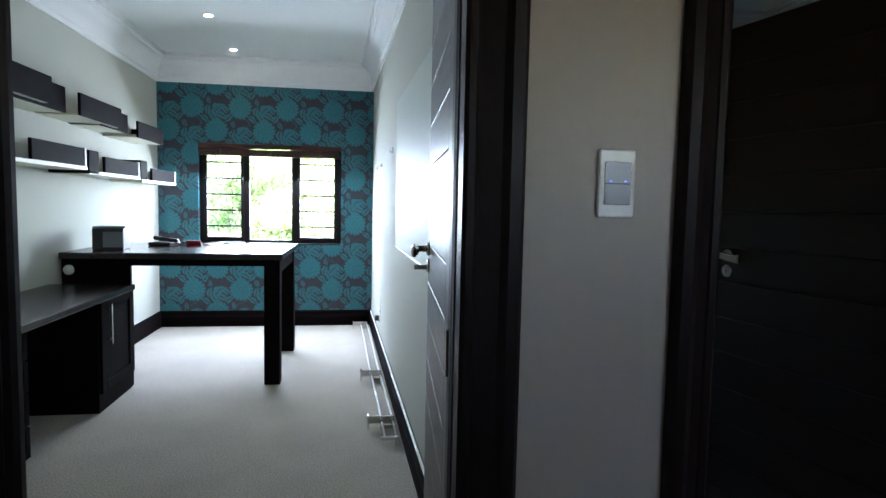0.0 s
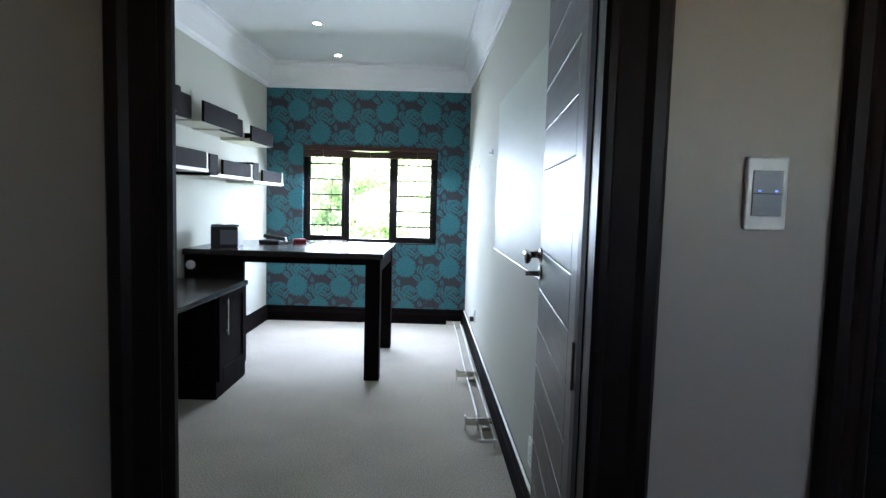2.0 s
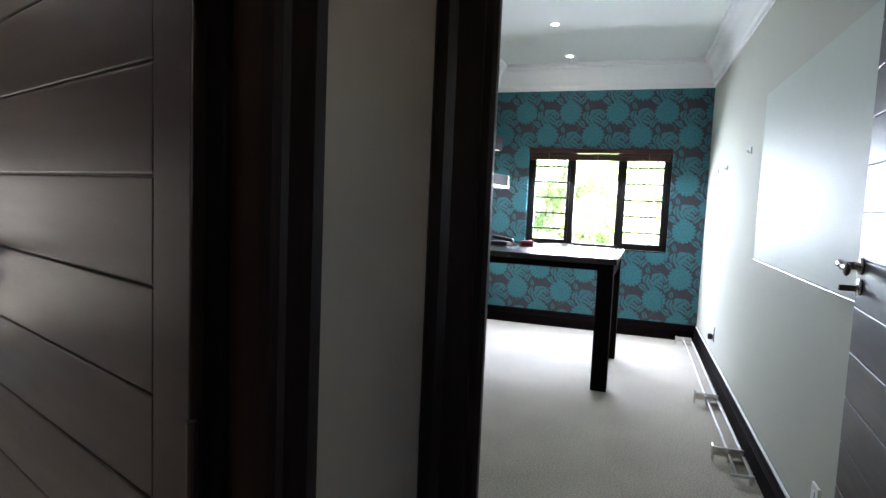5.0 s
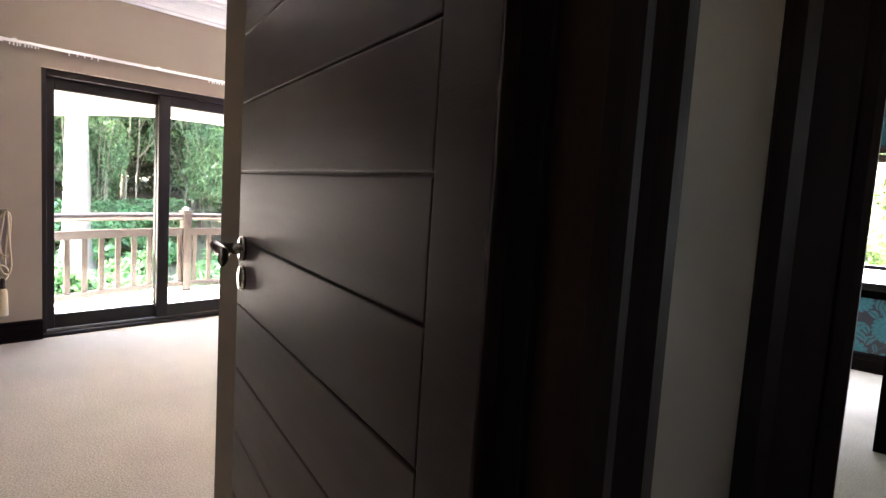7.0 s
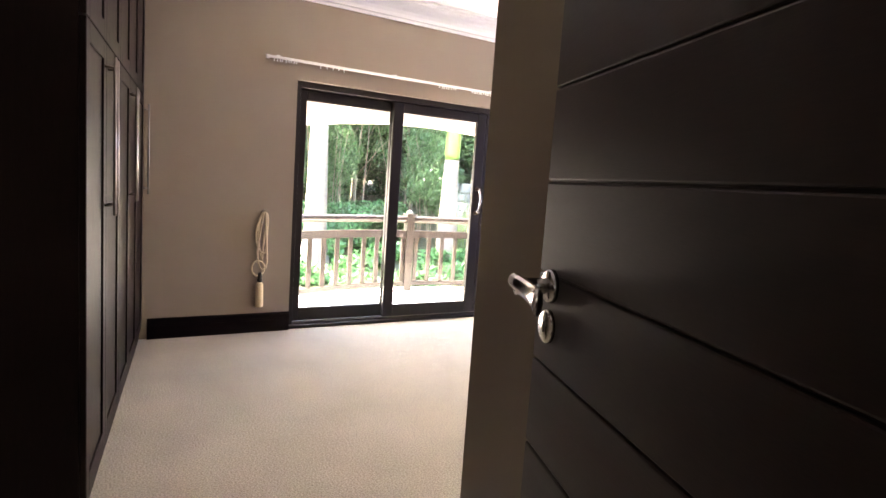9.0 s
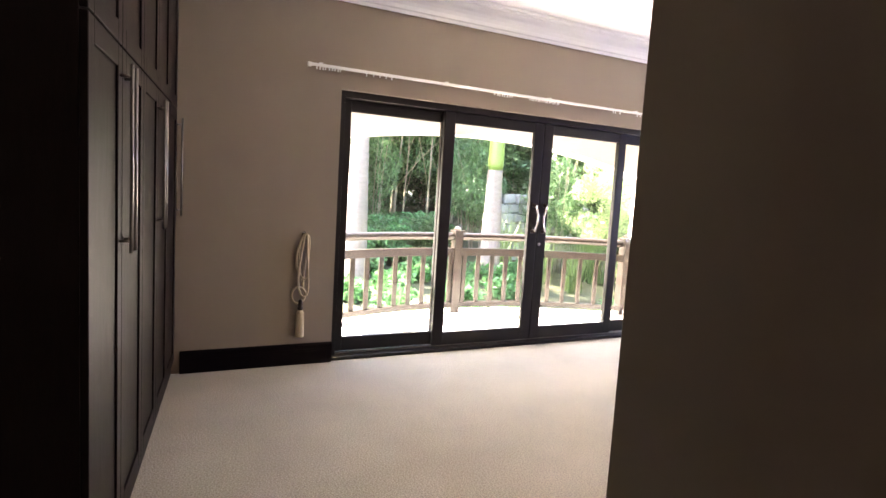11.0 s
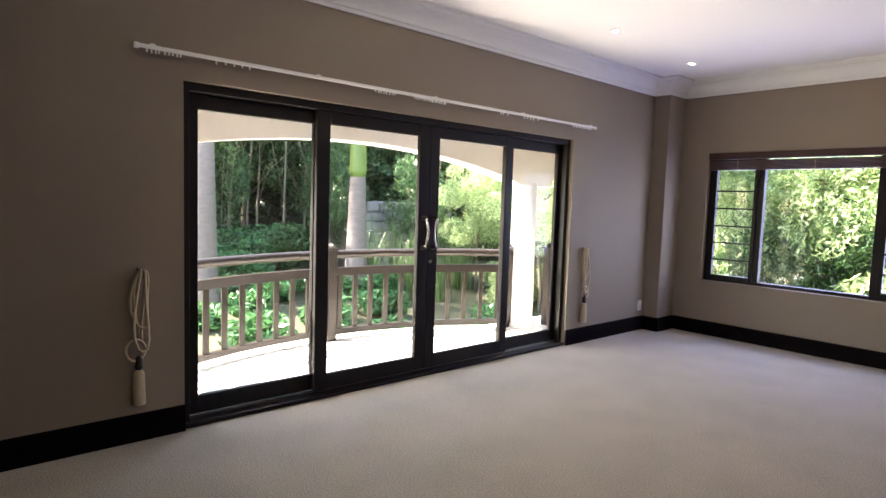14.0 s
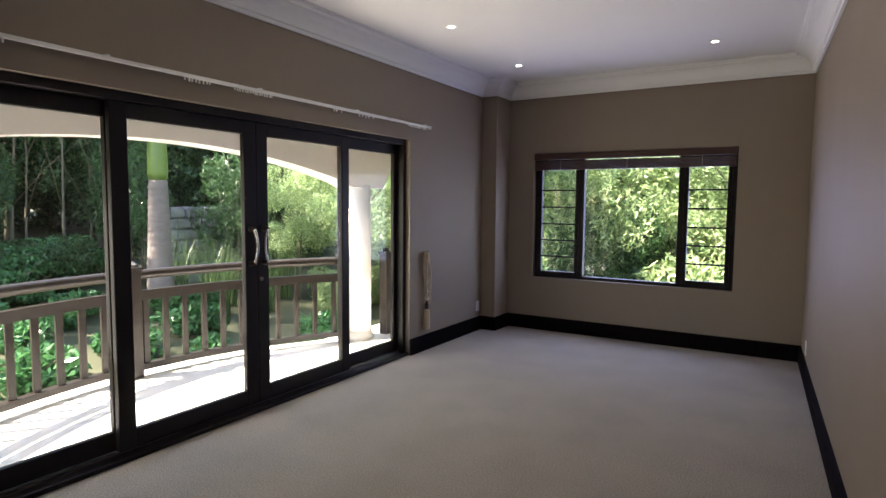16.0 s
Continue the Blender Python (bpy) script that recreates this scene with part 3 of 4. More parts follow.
panel_door("bedroom_door", "dark brown timber door with horizontal grooves, standing open", -0.458, 0.619, bearing((-0.458, 0.619), (-1.25, 0.899)), 0.84)
panel_door("office_door", "dark brown grooved timber door, open against the wall", 0.502, 1.262, bearing((0.502, 1.262), (0.550, 2.0)), 0.74, key=True)
panel_door("spare_room_door", "dark brown grooved timber door, standing ajar", 1.80, 1.245, bearing((1.80, 1.245), (1.62, 2.03)), 0.80, h=1.96, hz=1.155)

# ---- hall switch ----
sw = thing("wall_switch", "white touch light switch with grey centre and blue indicator lights", "light switch", 0.786, HALL_Y, 1.371)
part("plate", box(-0.038, 0.038, -0.012, 0, -0.066, 0.066, 0.005), M_WHITE, sw)
part("touch_panel", box(-0.027, 0.027, -0.0145, -0.012, -0.041, 0.041, 0.001), M_GREYPL, sw, "grey glossy touch panel")
part("divider", box(-0.027, 0.027, -0.0152, -0.0145, -0.0015, 0.0005, 0), M_BLACK, sw)
for dx in (-0.017, 0.013):
    part("indicator_light", box(dx, dx + 0.005, -0.0158, -0.0146, 0.003, 0.006, 0), M_LED, sw)

# ---- sliding doors ----
sl = thing("sliding_door", "four-panel dark timber sliding glass door, closed", "sliding door", SL_X, (SL0 + SL1) / 2, 0)
HW = (SL1 - SL0) / 2
part("jamb", box(-0.17, -0.045, -HW, -HW + 0.045, 0, SL_H), M_FRAME, sl)
part("jamb", box(-0.17, -0.045, HW - 0.045, HW, 0, SL_H), M_FRAME, sl)
part("head", box(-0.17, -0.045, -HW + 0.045, HW - 0.045, SL_H - 0.05, SL_H), M_FRAME, sl)
part("threshold", box(-0.18, -0.004, -HW, HW, 0, 0.03, 0.006), M_FRAME, sl)
part("track", box(-0.095, -0.085, -HW + 0.05, HW - 0.05, 0.03, 0.042, 0), M_DARKMETAL, sl, "steel floor track")
YC = (SL0 + SL1) / 2


def sliding_panel(y0, y1, x, st0, st1):
    p = part("panel", box(x - 0.02, x + 0.02, y0, y0 + st0, 0.04, SL_H - 0.05, 0.005), M_FRAME, sl)
    part("stile", box(x - 0.02, x + 0.02, y1 - st1, y1, 0.04, SL_H - 0.05, 0.005), M_FRAME, p)
    part("top_rail", box(x - 0.019, x + 0.019, y0 + st0, y1 - st1, SL_H - 0.14, SL_H - 0.05, 0.005), M_FRAME, p)
    part("bottom_rail", box(x - 0.019, x + 0.019, y0 + st0, y1 - st1, 0.04, 0.15, 0.005), M_FRAME, p)
    g = part("pane", box(x - 0.003, x + 0.003, y0 + st0 - 0.005, y1 - st1 + 0.005, 0.14, SL_H - 0.135, 0), M_GLASS, p, "clear glass pane")
    g.visible_shadow = False
    return p


sliding_panel(-HW + 0.045, 2.66 - YC, -0.14, 0.075, 0.075)
sliding_panel(2.585 - YC, 3.577 - YC, -0.09, 0.10, 0.10)
sliding_panel(3.58 - YC, 4.55 - YC, -0.09, 0.10, 0.09)
sliding_panel(4.50 - YC, HW - 0.045, -0.14, 0.09, 0.045)
for yy, out in ((3.52 - YC, -1), (3.637 - YC, 1)):
    bow = [(-0.028, yy - out * 0.028 * math.sin(math.pi * i / 12), 1.03 + 0.235 * i / 12) for i in range(13)]
    ends = []
    for z in (1.03, 1.265):
        e = lathe([(0.019, 0), (0.019, 0.012), (0.012, 0.016), (0.012, 0.048)], 14, "x")
        ends.append(turned(e, Matrix.Translation((-0.071, yy, z))))
    h = part("pull_handle", tube(bow, 0.011, 10), M_CHROME, sl, "bowed chrome pull handle", smooth=True)
    part("handle_mount", joined(*ends), M_MOUNT, h, "dark bronze handle mounts", smooth=True)
part("lock", turned(lathe([(0.014, 0), (0.014, 0.008)], 14, "x"), Matrix.Translation((-0.071, 3.61 - YC, 0.915))), M_DARKMETAL, sl, "small dull steel lock", smooth=True)


# ---- windows with burglar bars ----
def window(name, label, x0, x1, z0, z1, y, splits, bars, sash):
    w = thing(name, label, "window", (x0 + x1) / 2, y, z0, kind="structure")
    c = (x0 + x1) / 2
    a0, a1, h = x0 - c, x1 - c, z1 - z0
    fr = 0.045
    part("window_frame", box(a0, a0 + fr, 0.06, 0.13, 0, h), M_FRAME, w)
    part("window_frame", box(a1 - fr, a1, 0.06, 0.13, 0, h), M_FRAME, w)
    part("window_frame", box(a0 + fr, a1 - fr, 0.06, 0.13, h - fr, h), M_FRAME, w)
    part("window_frame", box(a0 + fr, a1 - fr, 0.06, 0.13, 0, fr), M_FRAME, w)
    s0, s1 = splits[0] - c, splits[1] - c
    for s in (s0, s1):
        part("mullion", box(s - 0.028, s + 0.028, 0.06, 0.13, fr, h - fr), M_FRAME, w)
    for p, q, side in ((a0 + fr, s0 - 0.028, True), (s0 + 0.028, s1 - 0.028, False), (s1 + 0.028, a1 - fr, True)):
        if side:
            e = sash
            part("sash", joined(box(p, p + e, 0.05, 0.10, fr, h - fr), box(q - e, q, 0.05, 0.10, fr, h - fr),
                                box(p + e, q - e, 0.05, 0.10, fr, fr + e), box(p + e, q - e, 0.05, 0.10, h - fr - e, h - fr)), M_FRAME, w)
            for zb in bars:
                part("burglar_bar", box(p + 0.004, q - 0.004, 0.028, 0.040, zb - z0 - 0.008, zb - z0 + 0.008, 0.002), M_FRAME, w)
        g = part("pane", box(p, q, 0.093, 0.097, fr, h - fr, 0), M_GLASS, w, "clear glass pane")
        g.visible_shadow = False
    part("window_sill", box(a0, a1, 0.002, 0.06, 0.0, 0.012, 0.003), M_WALL_BED if y > 7 else M_FRAME, w)
    return w


window("window_1", "black-framed office window with barred side sashes", OW0, OW1, OWZ0, OWZ1, OFF_F, (-0.84, -0.35), [1.055, 1.22, 1.385, 1.55, 1.715], 0.03)
window("window_2", "black-framed bedroom window with barred side sashes", BW0, BW1, BWZ0, BWZ1, BED_F, (-4.302, -3.260), [0.86, 1.045, 1.23, 1.42, 1.61], 0.04)


def blind(name, x0, x1, z, h, y):
    """Venetian blind drawn up: head rail above a stack of slats."""
    c = (x0 + x1) / 2
    b = thing(name, "reddish-brown wooden slat blind drawn up to the window head", "blind", c, y, z)
    part("head_rail", box(x0 - c, x1 - c, -0.01, 0.05, h * 0.62, h, 0.004), M_BLIND, b)
    n = 9
    for i in range(n):
        zz = h * 0.56 * i / n
        part("slat", box(x0 - c + 0.01, x1 - c - 0.01, -0.006 + 0.002 * (i % 2), 0.046, zz, zz + h * 0.56 / n * 0.82, 0.001), M_BLIND, b)
    for s in (0.15, 0.5, 0.85):
        part("lift_cord", tube([((x1 - x0) * (s - 0.5), -0.008, 0), ((x1 - x0) * (s - 0.5), -0.008, h * 0.6)], 0.0015, 6), M_CREAM, b)
    return b


blind("wooden_blind", OW0 + 0.005, OW1 - 0.005, OWZ1 - 0.125, 0.12, OFF_F + 0.0)
blind("wooden_blind", BW0 + 0.005, BW1 - 0.005, BWZ1 - 0.19, 0.185, BED_F + 0.0)

# ---- bedroom ----
# curtain rail
RY0, RY1, RZ = 1.44, 5.58, 2.171
rail = thing("curtain_rail", "white double curtain track with plastic gliders above the sliding door", "curtain rail", SL_X, (RY0 + RY1) / 2, RZ)
RH = (RY1 - RY0) / 2
part("track", box(0.05, 0.068, -RH, RH, -0.008, 0.012, 0.003), M_WHITE, rail)
part("track", box(0.018, 0.036, -RH + 0.02, RH - 0.02, -0.002, 0.016, 0.003), M_WHITE, rail)
for k in range(5):
    yy = -RH + 0.08 + k * (2 * RH - 0.16) / 4
    part("bracket", box(0, 0.07, yy - 0.012, yy + 0.012, 0.012, 0.02, 0.002), M_WHITE, rail)
for e in (-RH, RH):
    part("end_cap", box(0.046, 0.072, e - 0.012, e + 0.012, -0.016, 0.014, 0.003), M_WHITE, rail)
rng = random.Random(5)
gl = [-RH + 0.05 + 0.022 * i for i in range(9)] + [-RH + 0.42 + 0.05 * i for i in range(5)] + [-0.55 + 0.024 * i for i in range(8)] + [-0.2 + 0.02 * i for i in range(16)] + \
     [0.72, 0.75, 0.8, 1.02, 1.06, 1.1, 1.14, 1.2] + [RH - 0.35 + 0.022 * i for i in range(14)]
for g in gl:
    yy = g + rng.uniform(-0.004, 0.004)
    part("glider", box(0.055, 0.062, yy - 0.004, yy + 0.004, -0.024 - rng.random() * 0.006, -0.008, 0.001), M_WHITE, rail)


# tie-backs
def tieback(y, flip):
    t = thing("curtain_tieback", "cream rope curtain tie-back with tassel hanging from a wall hook", "curtain tieback", SL_X, y, 0.976, group="curtain tie-backs")
    part("hook", joined(tube([(0, 0, 0), (0.03, 0, 0), (0.045, 0.0, 0.012), (0.045, 0.0, 0.025)], 0.004, 8), turned(lathe([(0.012, 0), (0.01, 0.006)], 12, "x"), Matrix.Identity(4))), M_CHROME, t, smooth=True)
    f = flip
    for k, (w, low) in enumerate(((0.022, -0.40), (0.044, -0.33), (0.034, -0.46))):
        pts = []
        for i in range(17):
            s = i / 16
            a = s * 2 * math.pi
            pts.append((0.020 + 0.020 * k + 0.004 * math.sin(3 * a), f * (w * math.sin(a) + 0.012 * math.sin(2.2 * a + k)), low / 2 * (1 - math.cos(a))))
        part("cord", tube(pts, 0.0075, 8), M_CREAM, t, smooth=True)
    ring = [(0.032 + 0.006 * math.sin(a * 2), f * (-0.028 + 0.05 * math.cos(a)), -0.45 + 0.06 * math.sin(a)) for a in [i * math.pi / 8 for i in range(17)]]
    part("cord", tube(ring, 0.008, 8), M_CREAM, t, smooth=True)
    part("knot", turned(lathe([(0.006, 0.05), (0.016, 0.035), (0.02, 0.015), (0.016, 0.0), (0.022, -0.012), (0.018, -0.03)], 14), Matrix.Translation((0.032, -0.012 * f, -0.53))), M_RAIL, t, "brown bound tassel head", smooth=True)
    sk = lathe([(0.017, 0), (0.028, -0.02), (0.031, -0.1), (0.033, -0.19), (0.03, -0.20)], 28)
    for v in sk.verts:
        a = math.atan2(v.co.y, v.co.x)
        v.co.xy = v.co.xy * (1 + 0.05 * math.sin(a * 14))
    part("tassel", turned(sk, Matrix.Translation((0.034, -0.012 * f, -0.56))), M_CREAM, t, smooth=True)


tieback(1.455, 1)
tieback(5.575, -1)


def socket(name, label, x, y, z, rz, w=0.075, h=0.115, plug=False):
    s = thing(name, label, "socket", x, y, z, rz)
    part("plate", box(0, 0.009, -w / 2, w / 2, -h / 2, h / 2, 0.003), M_WHITE, s)
    part("rocker", box(0.009, 0.012, -0.010, 0.010, 0.012, 0.034, 0.001), M_WHITE, s)
    for dy, dz in ((0, -0.01), (-0.012, -0.03), (0.012, -0.03)):
        part("pin_hole", box(0.0088, 0.0096, dy - 0.0035, dy + 0.0035, dz - 0.0035, dz + 0.0035, 0), M_BLACK, s)
    if plug:
        part("plug", box(0.0095, 0.045, -0.022, 0.022, -0.045, -0.002, 0.006), M_BLACK, s, "black plug")
    return s


socket("wall_socket", "white wall socket plate by the corner pier", SL_X, 6.71, 0.28, 0)
socket("wall_socket", "white wall socket plate low on the side wall", BED_R + 0.0504 * (BED_F - 6.5), 6.50, 0.27, 182.9)
socket("wall_socket", "white wall socket with a black plug in the office", office_right(5.2), 5.20, 0.335, 181.9, plug=True)
socket("wall_socket", "white wall socket low beside the open office door", office_right(2.45), 2.45, 0.30, 181.9)

# wardrobe
wd = thing("wardrobe", "tall dark-stained built-in wardrobe with bar handles, doors shut", "wardrobe", CLOSET_A.x, CLOSET_A.y, 0, math.degrees(math.atan2(CLOSET_U.y, CLOSET_U.x)))
U0, U1, NC = -0.24, 2.205, 5
part("carcass", box(U0, U1, 0.022, 0.62, 0, BED_H - 0.03, 0.002), M_WARDROBE, wd)
part("plinth", box(U0 + 0.002, U1, 0.018, 0.05, 0, 0.09, 0.002), M_WARDROBE, wd)
cw = (U1 - U0) / NC


def shaker(x0, x1, z0, z1, handle=None, hz=(1.08, 1.71)):
    e = 0.07
    d = part("door", box(x0 + e - 0.004, x1 - e + 0.004, 0.008, 0.02, z0 + e, z1 - e, 0), M_WARDROBE, wd)
    part("door_frame", joined(box(x0, x0 + e, 0.0, 0.022, z0, z1), box(x1 - e, x1, 0.0, 0.022, z0, z1),
                              box(x0 + e, x1 - e, 0.0, 0.022, z0, z0 + e), box(x0 + e, x1 - e, 0.0, 0.022, z1 - e, z1)), M_WARDROBE, d)
    if handle is not None:
        st = [turned(lathe([(0.005, 0), (0.005, 0.036)], 10, "y"), Matrix.Translation((handle, -0.036, z))) for z in (hz[0] + 0.04, hz[1] - 0.04)]
        part("handle", joined(tube([(handle, -0.036, hz[0]), (handle, -0.036, hz[1])], 0.0065, 10), *st), M_DARKMETAL, d, "slim steel bar handle", smooth=True)


for i in range(NC):
    p, q = U0 + i * cw + 0.002, U0 + (i + 1) * cw - 0.002
    shaker(p, q, 0.095, 1.765, q - 0.04 if i % 2 == 0 else p + 0.04)
    shaker(p, q, 1.772, BED_H - 0.05)


# downlights
def downlight(x, y, z, group):
    d = thing("downlight", "small round recessed ceiling downlight, switched on", "ceiling light", x, y, z, group=group)
    part("bezel", lathe([(0.028, 0.0), (0.045, 0.0), (0.045, -0.003), (0.040, -0.006), (0.030, -0.004)], 24), M_WHITE, d, smooth=True)
    part("bulb", lathe([(0.004, -0.0045), (0.027, -0.0045), (0.027, -0.002)], 20), M_LAMP, d, "glowing lamp face")
    return d


for x, y in ((-0.86, 4.98), (-0.88, 6.03), (-0.86, 3.1)):
    downlight(x, y, OFF_H, "office downlights")
for x, y in ((-4.668, 6.24), (-4.607, 4.81), (-2.894, 6.24), (-2.89, 4.81)):
    downlight(x, y, BED_H, "bedroom downlights")

# ---- office ----
# low desk with drawers and cupboard
dk = thing("desk", "dark-stained built-in desk with drawers and a cupboard", "desk", OFF_L + 0.02, 2.9, 0)
part("top", box(-0.015, 0.515, -0.75, 1.30, 0.715, 0.75, 0.003), M_WOODTOP, dk)
part("drawer_unit", box(0.004, 0.435, -0.45, 0.12, 0.075, 0.715, 0.002), M_WOOD, dk)
part("plinth", box(0.02, 0.425, -0.45, 0.11, 0, 0.075, 0.002), M_WOOD, dk)
for i in range(4):
    z0 = 0.085 + i * 0.158
    dr = part("drawer", joined(box(0.435, 0.452, -0.44, -0.40, z0, z0 + 0.150), box(0.435, 0.452, 0.07, 0.11, z0, z0 + 0.150),
                               box(0.435, 0.452, -0.40, 0.07, z0, z0 + 0.035), box(0.435, 0.452, -0.40, 0.07, z0 + 0.115, z0 + 0.150),
                               box(0.435, 0.444, -0.40, 0.07, z0 + 0.03, z0 + 0.12, 0)), M_WOOD, dk)
    part("handle", joined(box(0.476, 0.484, -0.25, -0.07, z0 + 0.06, z0 + 0.088, 0.003), box(0.444, 0.48, -0.245, -0.235, z0 + 0.066, z0 + 0.082, 0.002),
                          box(0.444, 0.48, -0.085, -0.075, z0 + 0.066, z0 + 0.082, 0.002)), M_CHROME, dr, "flat chrome handle")
part("cupboard", box(0.004, 0.43, 0.92, 1.46, 0.0, 0.715, 0.002), M_WOOD, dk)
cd = part("cupboard_door", joined(box(0.43, 0.45, 0.93, 1.0, 0.12, 0.71), box(0.43, 0.45, 1.38, 1.455, 0.12, 0.71), box(0.43, 0.45, 1.0, 1.38, 0.12, 0.19),
                                  box(0.43, 0.45, 1.0, 1.38, 0.64, 0.71), box(0.43, 0.44, 1.0, 1.38, 0.18, 0.65, 0)), M_WOOD, dk)
part("handle", joined(tube([(0.482, 1.0, 0.42), (0.482, 1.0, 0.67)], 0.006, 10), turned(lathe([(0.004, 0), (0.004, 0.034)], 8, "x"), Matrix.Translation((0.45, 1.0, 0.45))),
                      turned(lathe([(0.004, 0), (0.004, 0.034)], 8, "x"), Matrix.Translation((0.45, 1.0, 0.64)))), M_CHROME, cd, "slim bar handle", smooth=True)
part("cable_grommet", turned(lathe([(0.034, 0), (0.034, 0.012), (0.03, 0.016)], 20, "y"), Matrix.Translation((0.05, 1.435, 0.83)) @ Matrix.Scale(-1, 4, (0, 1, 0))), M_WHITE, dk, "round white cable grommet", smooth=True)

# high table
tb = thing("high_table", "dark-stained high work table with square legs", "table", -0.98, 4.86, 0)
part("tabletop", box(-0.70, 0.76, -0.56, 0.56, 0.905, 0.95, 0.004), M_WOODTOP, tb)
part("apron", box(-0.69, 0.72, -0.53, -0.50, 0.86, 0.905, 0.002), M_WOOD, tb)
part("apron", box(0.70, 0.73, -0.50, 0.52, 0.80, 0.905, 0.002), M_WOOD, tb)
part("leg", box(0.63, 0.74, -0.54, -0.43, 0, 0.905, 0.004), M_WOOD, tb)
part("leg", box(0.63, 0.74, 0.43, 0.54, 0, 0.905, 0.004), M_WOOD, tb)
part("end_panel", box(-0.715, -0.275, -0.49, -0.455, 0.0, 0.905, 0.002), M_WOOD, tb)


# zigzag wall shelves: shallow trays whose front lips alternate
def shelf(y0, y1, z, lip, dark, depth=0.25):
    s = thing("wall_shelf", "dark-fronted floating wall shelf" if dark else "pale-edged floating wall shelf with dark front panel", "shelf", OFF_L, (y0 + y1) / 2, z, group="zigzag wall shelves")
    h = (y1 - y0) / 2
    if dark:
        part("board", box(0, depth, -h, h, 0, 0.022, 0.002), M_SHELFPALE, s)
        part("front_lip", box(depth, depth + 0.018, -h, h, 0, lip, 0.002), M_WOOD, s)
        part("end_board", box(0, depth, h - 0.02, h, 0.022, lip, 0.002), M_WOOD, s)
    else:
        part("board", box(0, depth, -h, h, 0, 0.024, 0.002), M_SHELFPALE, s)
        part("divider", box(0.0, depth - 0.004, h - 0.02, h, 0.024, lip, 0.002), M_SHELFPALE, s)
        part("front_panel", box(depth - 0.028, depth - 0.008, -h * 0.42, h - 0.02, 0.024, lip - 0.004, 0.002), M_WOOD, s)
    return s


shelf(2.75, 3.75, 1.855, 0.15, True)
shelf(3.45, 4.02, 1.84, 0.155, True, 0.20)
shelf(4.10, 4.76, 1.84, 0.14, True)
shelf(4.55, 5.02, 1.83, 0.14, True, 0.20)
shelf(5.10, 5.72, 1.81, 0.13, True)
shelf(3.30, 4.22, 1.50, 0.145, False)
shelf(4.25, 5.18, 1.475, 0.14, False)
shelf(5.22, 6.15, 1.455, 0.135, False)
for y in (3.31, 4.32, 5.27):
    s = thing("shelf_bracket_box", "dark wooden upright box between the shelves", "shelf", OFF_L, y, 1.48, group="zigzag wall shelves")
    part("upright", box(0, 0.25, -0.075, 0.075, 0, 0.155, 0.002), M_WOOD, s)

# things on the high table
dv = thing("router_box", "small dark grey desktop device on the high table", "device", -1.50, 4.62, 0.95, 8)
part("body", box(-0.07, 0.13, -0.10, 0.12, 0.0, 0.155, 0.006), M_BLACK, dv)
part("tray", box(-0.075, 0.135, -0.06, 0.13, 0.155, 0.168, 0.003), M_GREYPL, dv)
part("front_panel", box(0.0, 0.125, -0.104, -0.1, 0.02, 0.13, 0.001), M_GREYPL, dv)
ph = thing("phone_cradle", "black desk phone with its handset on the high table", "phone", -1.22, 5.0, 0.95, -12)
part("base", box(-0.09, 0.09, -0.08, 0.09, 0, 0.03, 0.008), M_BLACK, ph)
part("handset", turned(box(-0.10, 0.10, -0.022, 0.022, 0, 0.03, 0.01), Matrix.Translation((0, 0.03, 0.035)) @ Matrix.Rotation(0.12, 4, "Y")), M_BLACK, ph)
rd = thing("red_pouch", "small red plastic case on the high table", "case", -1.0, 5.02, 0.95, 20)
part("body", box(-0.055, 0.055, -0.035, 0.035, 0, 0.045, 0.016), M_RED, rd)
part("zip", box(-0.05, 0.05, -0.037, -0.035, 0.02, 0.024, 0), M_BLACK, rd)
rng = random.Random(11)
for k, (cx, cy, mt, col) in enumerate(((-0.83, 5.05, M_WHITE, "white"), (-0.72, 5.12, M_WHITE, "white"), (-1.1, 5.05, M_BLACK, "black"))):
    pts = []
    for i in range(46):
        a = i * 0.55
        r = 0.035 + 0.03 * math.sin(i * 0.37 + k)
        pts.append((cx + r * 1.6 * math.cos(a), cy + r * math.sin(a), 0.955 + 0.012 * (1 + math.sin(i * 0.9))))
    c = tagged(mesh_object("cable", tube(pts, 0.0035, 6), mt, True), "tangled " + col + " cable lying on the high table", "cable")
c = tagged(mesh_object("wall_cable", tube([(OFF_L + 0.012, 5.05, 0.94), (OFF_L + 0.03, 5.06, 0.7), (OFF_L + 0.012, 5.08, 0.45), (OFF_L + 0.03, 5.05, 0.3), (OFF_L + 0.02, 5.0, 0.22), (OFF_L + 0.02, 4.9, 0.2)], 0.005, 8), M_WHITE, True),
           "white cable hanging down the office wall", "cable")

# glass board and hooks on the office wall
gb = thing("glass_board", "frameless pale green glass writing board on the office wall", "board", office_right(3.0), 3.0, 1.05, 1.87)
part("pane", box(-0.012, -0.004, -0.85, 0.85, 0.0, 0.92, 0.002), M_WHITEBOARD, gb)
part("pen_ledge", box(-0.016, -0.004, -0.85, 0.85, -0.008, -0.002, 0.002), M_DARKMETAL, gb, "slim dark metal ledge")
for y, z in ((4.25, 1.70), (5.2, 1.655), (5.7, 1.66)):
    hk = thing("wall_hook", "small white adhesive wall hook", "hook", office_right(y), y, z, 1.87, group="wall hooks")
    part("base", box(-0.008, 0, -0.018, 0.018, -0.02, 0.02, 0.004), M_WHITE, hk)
    part("peg", tube([(-0.006, 0, -0.008), (-0.02, 0, -0.012), (-0.024, 0, 0.004)], 0.004, 8), M_WHITE, hk)

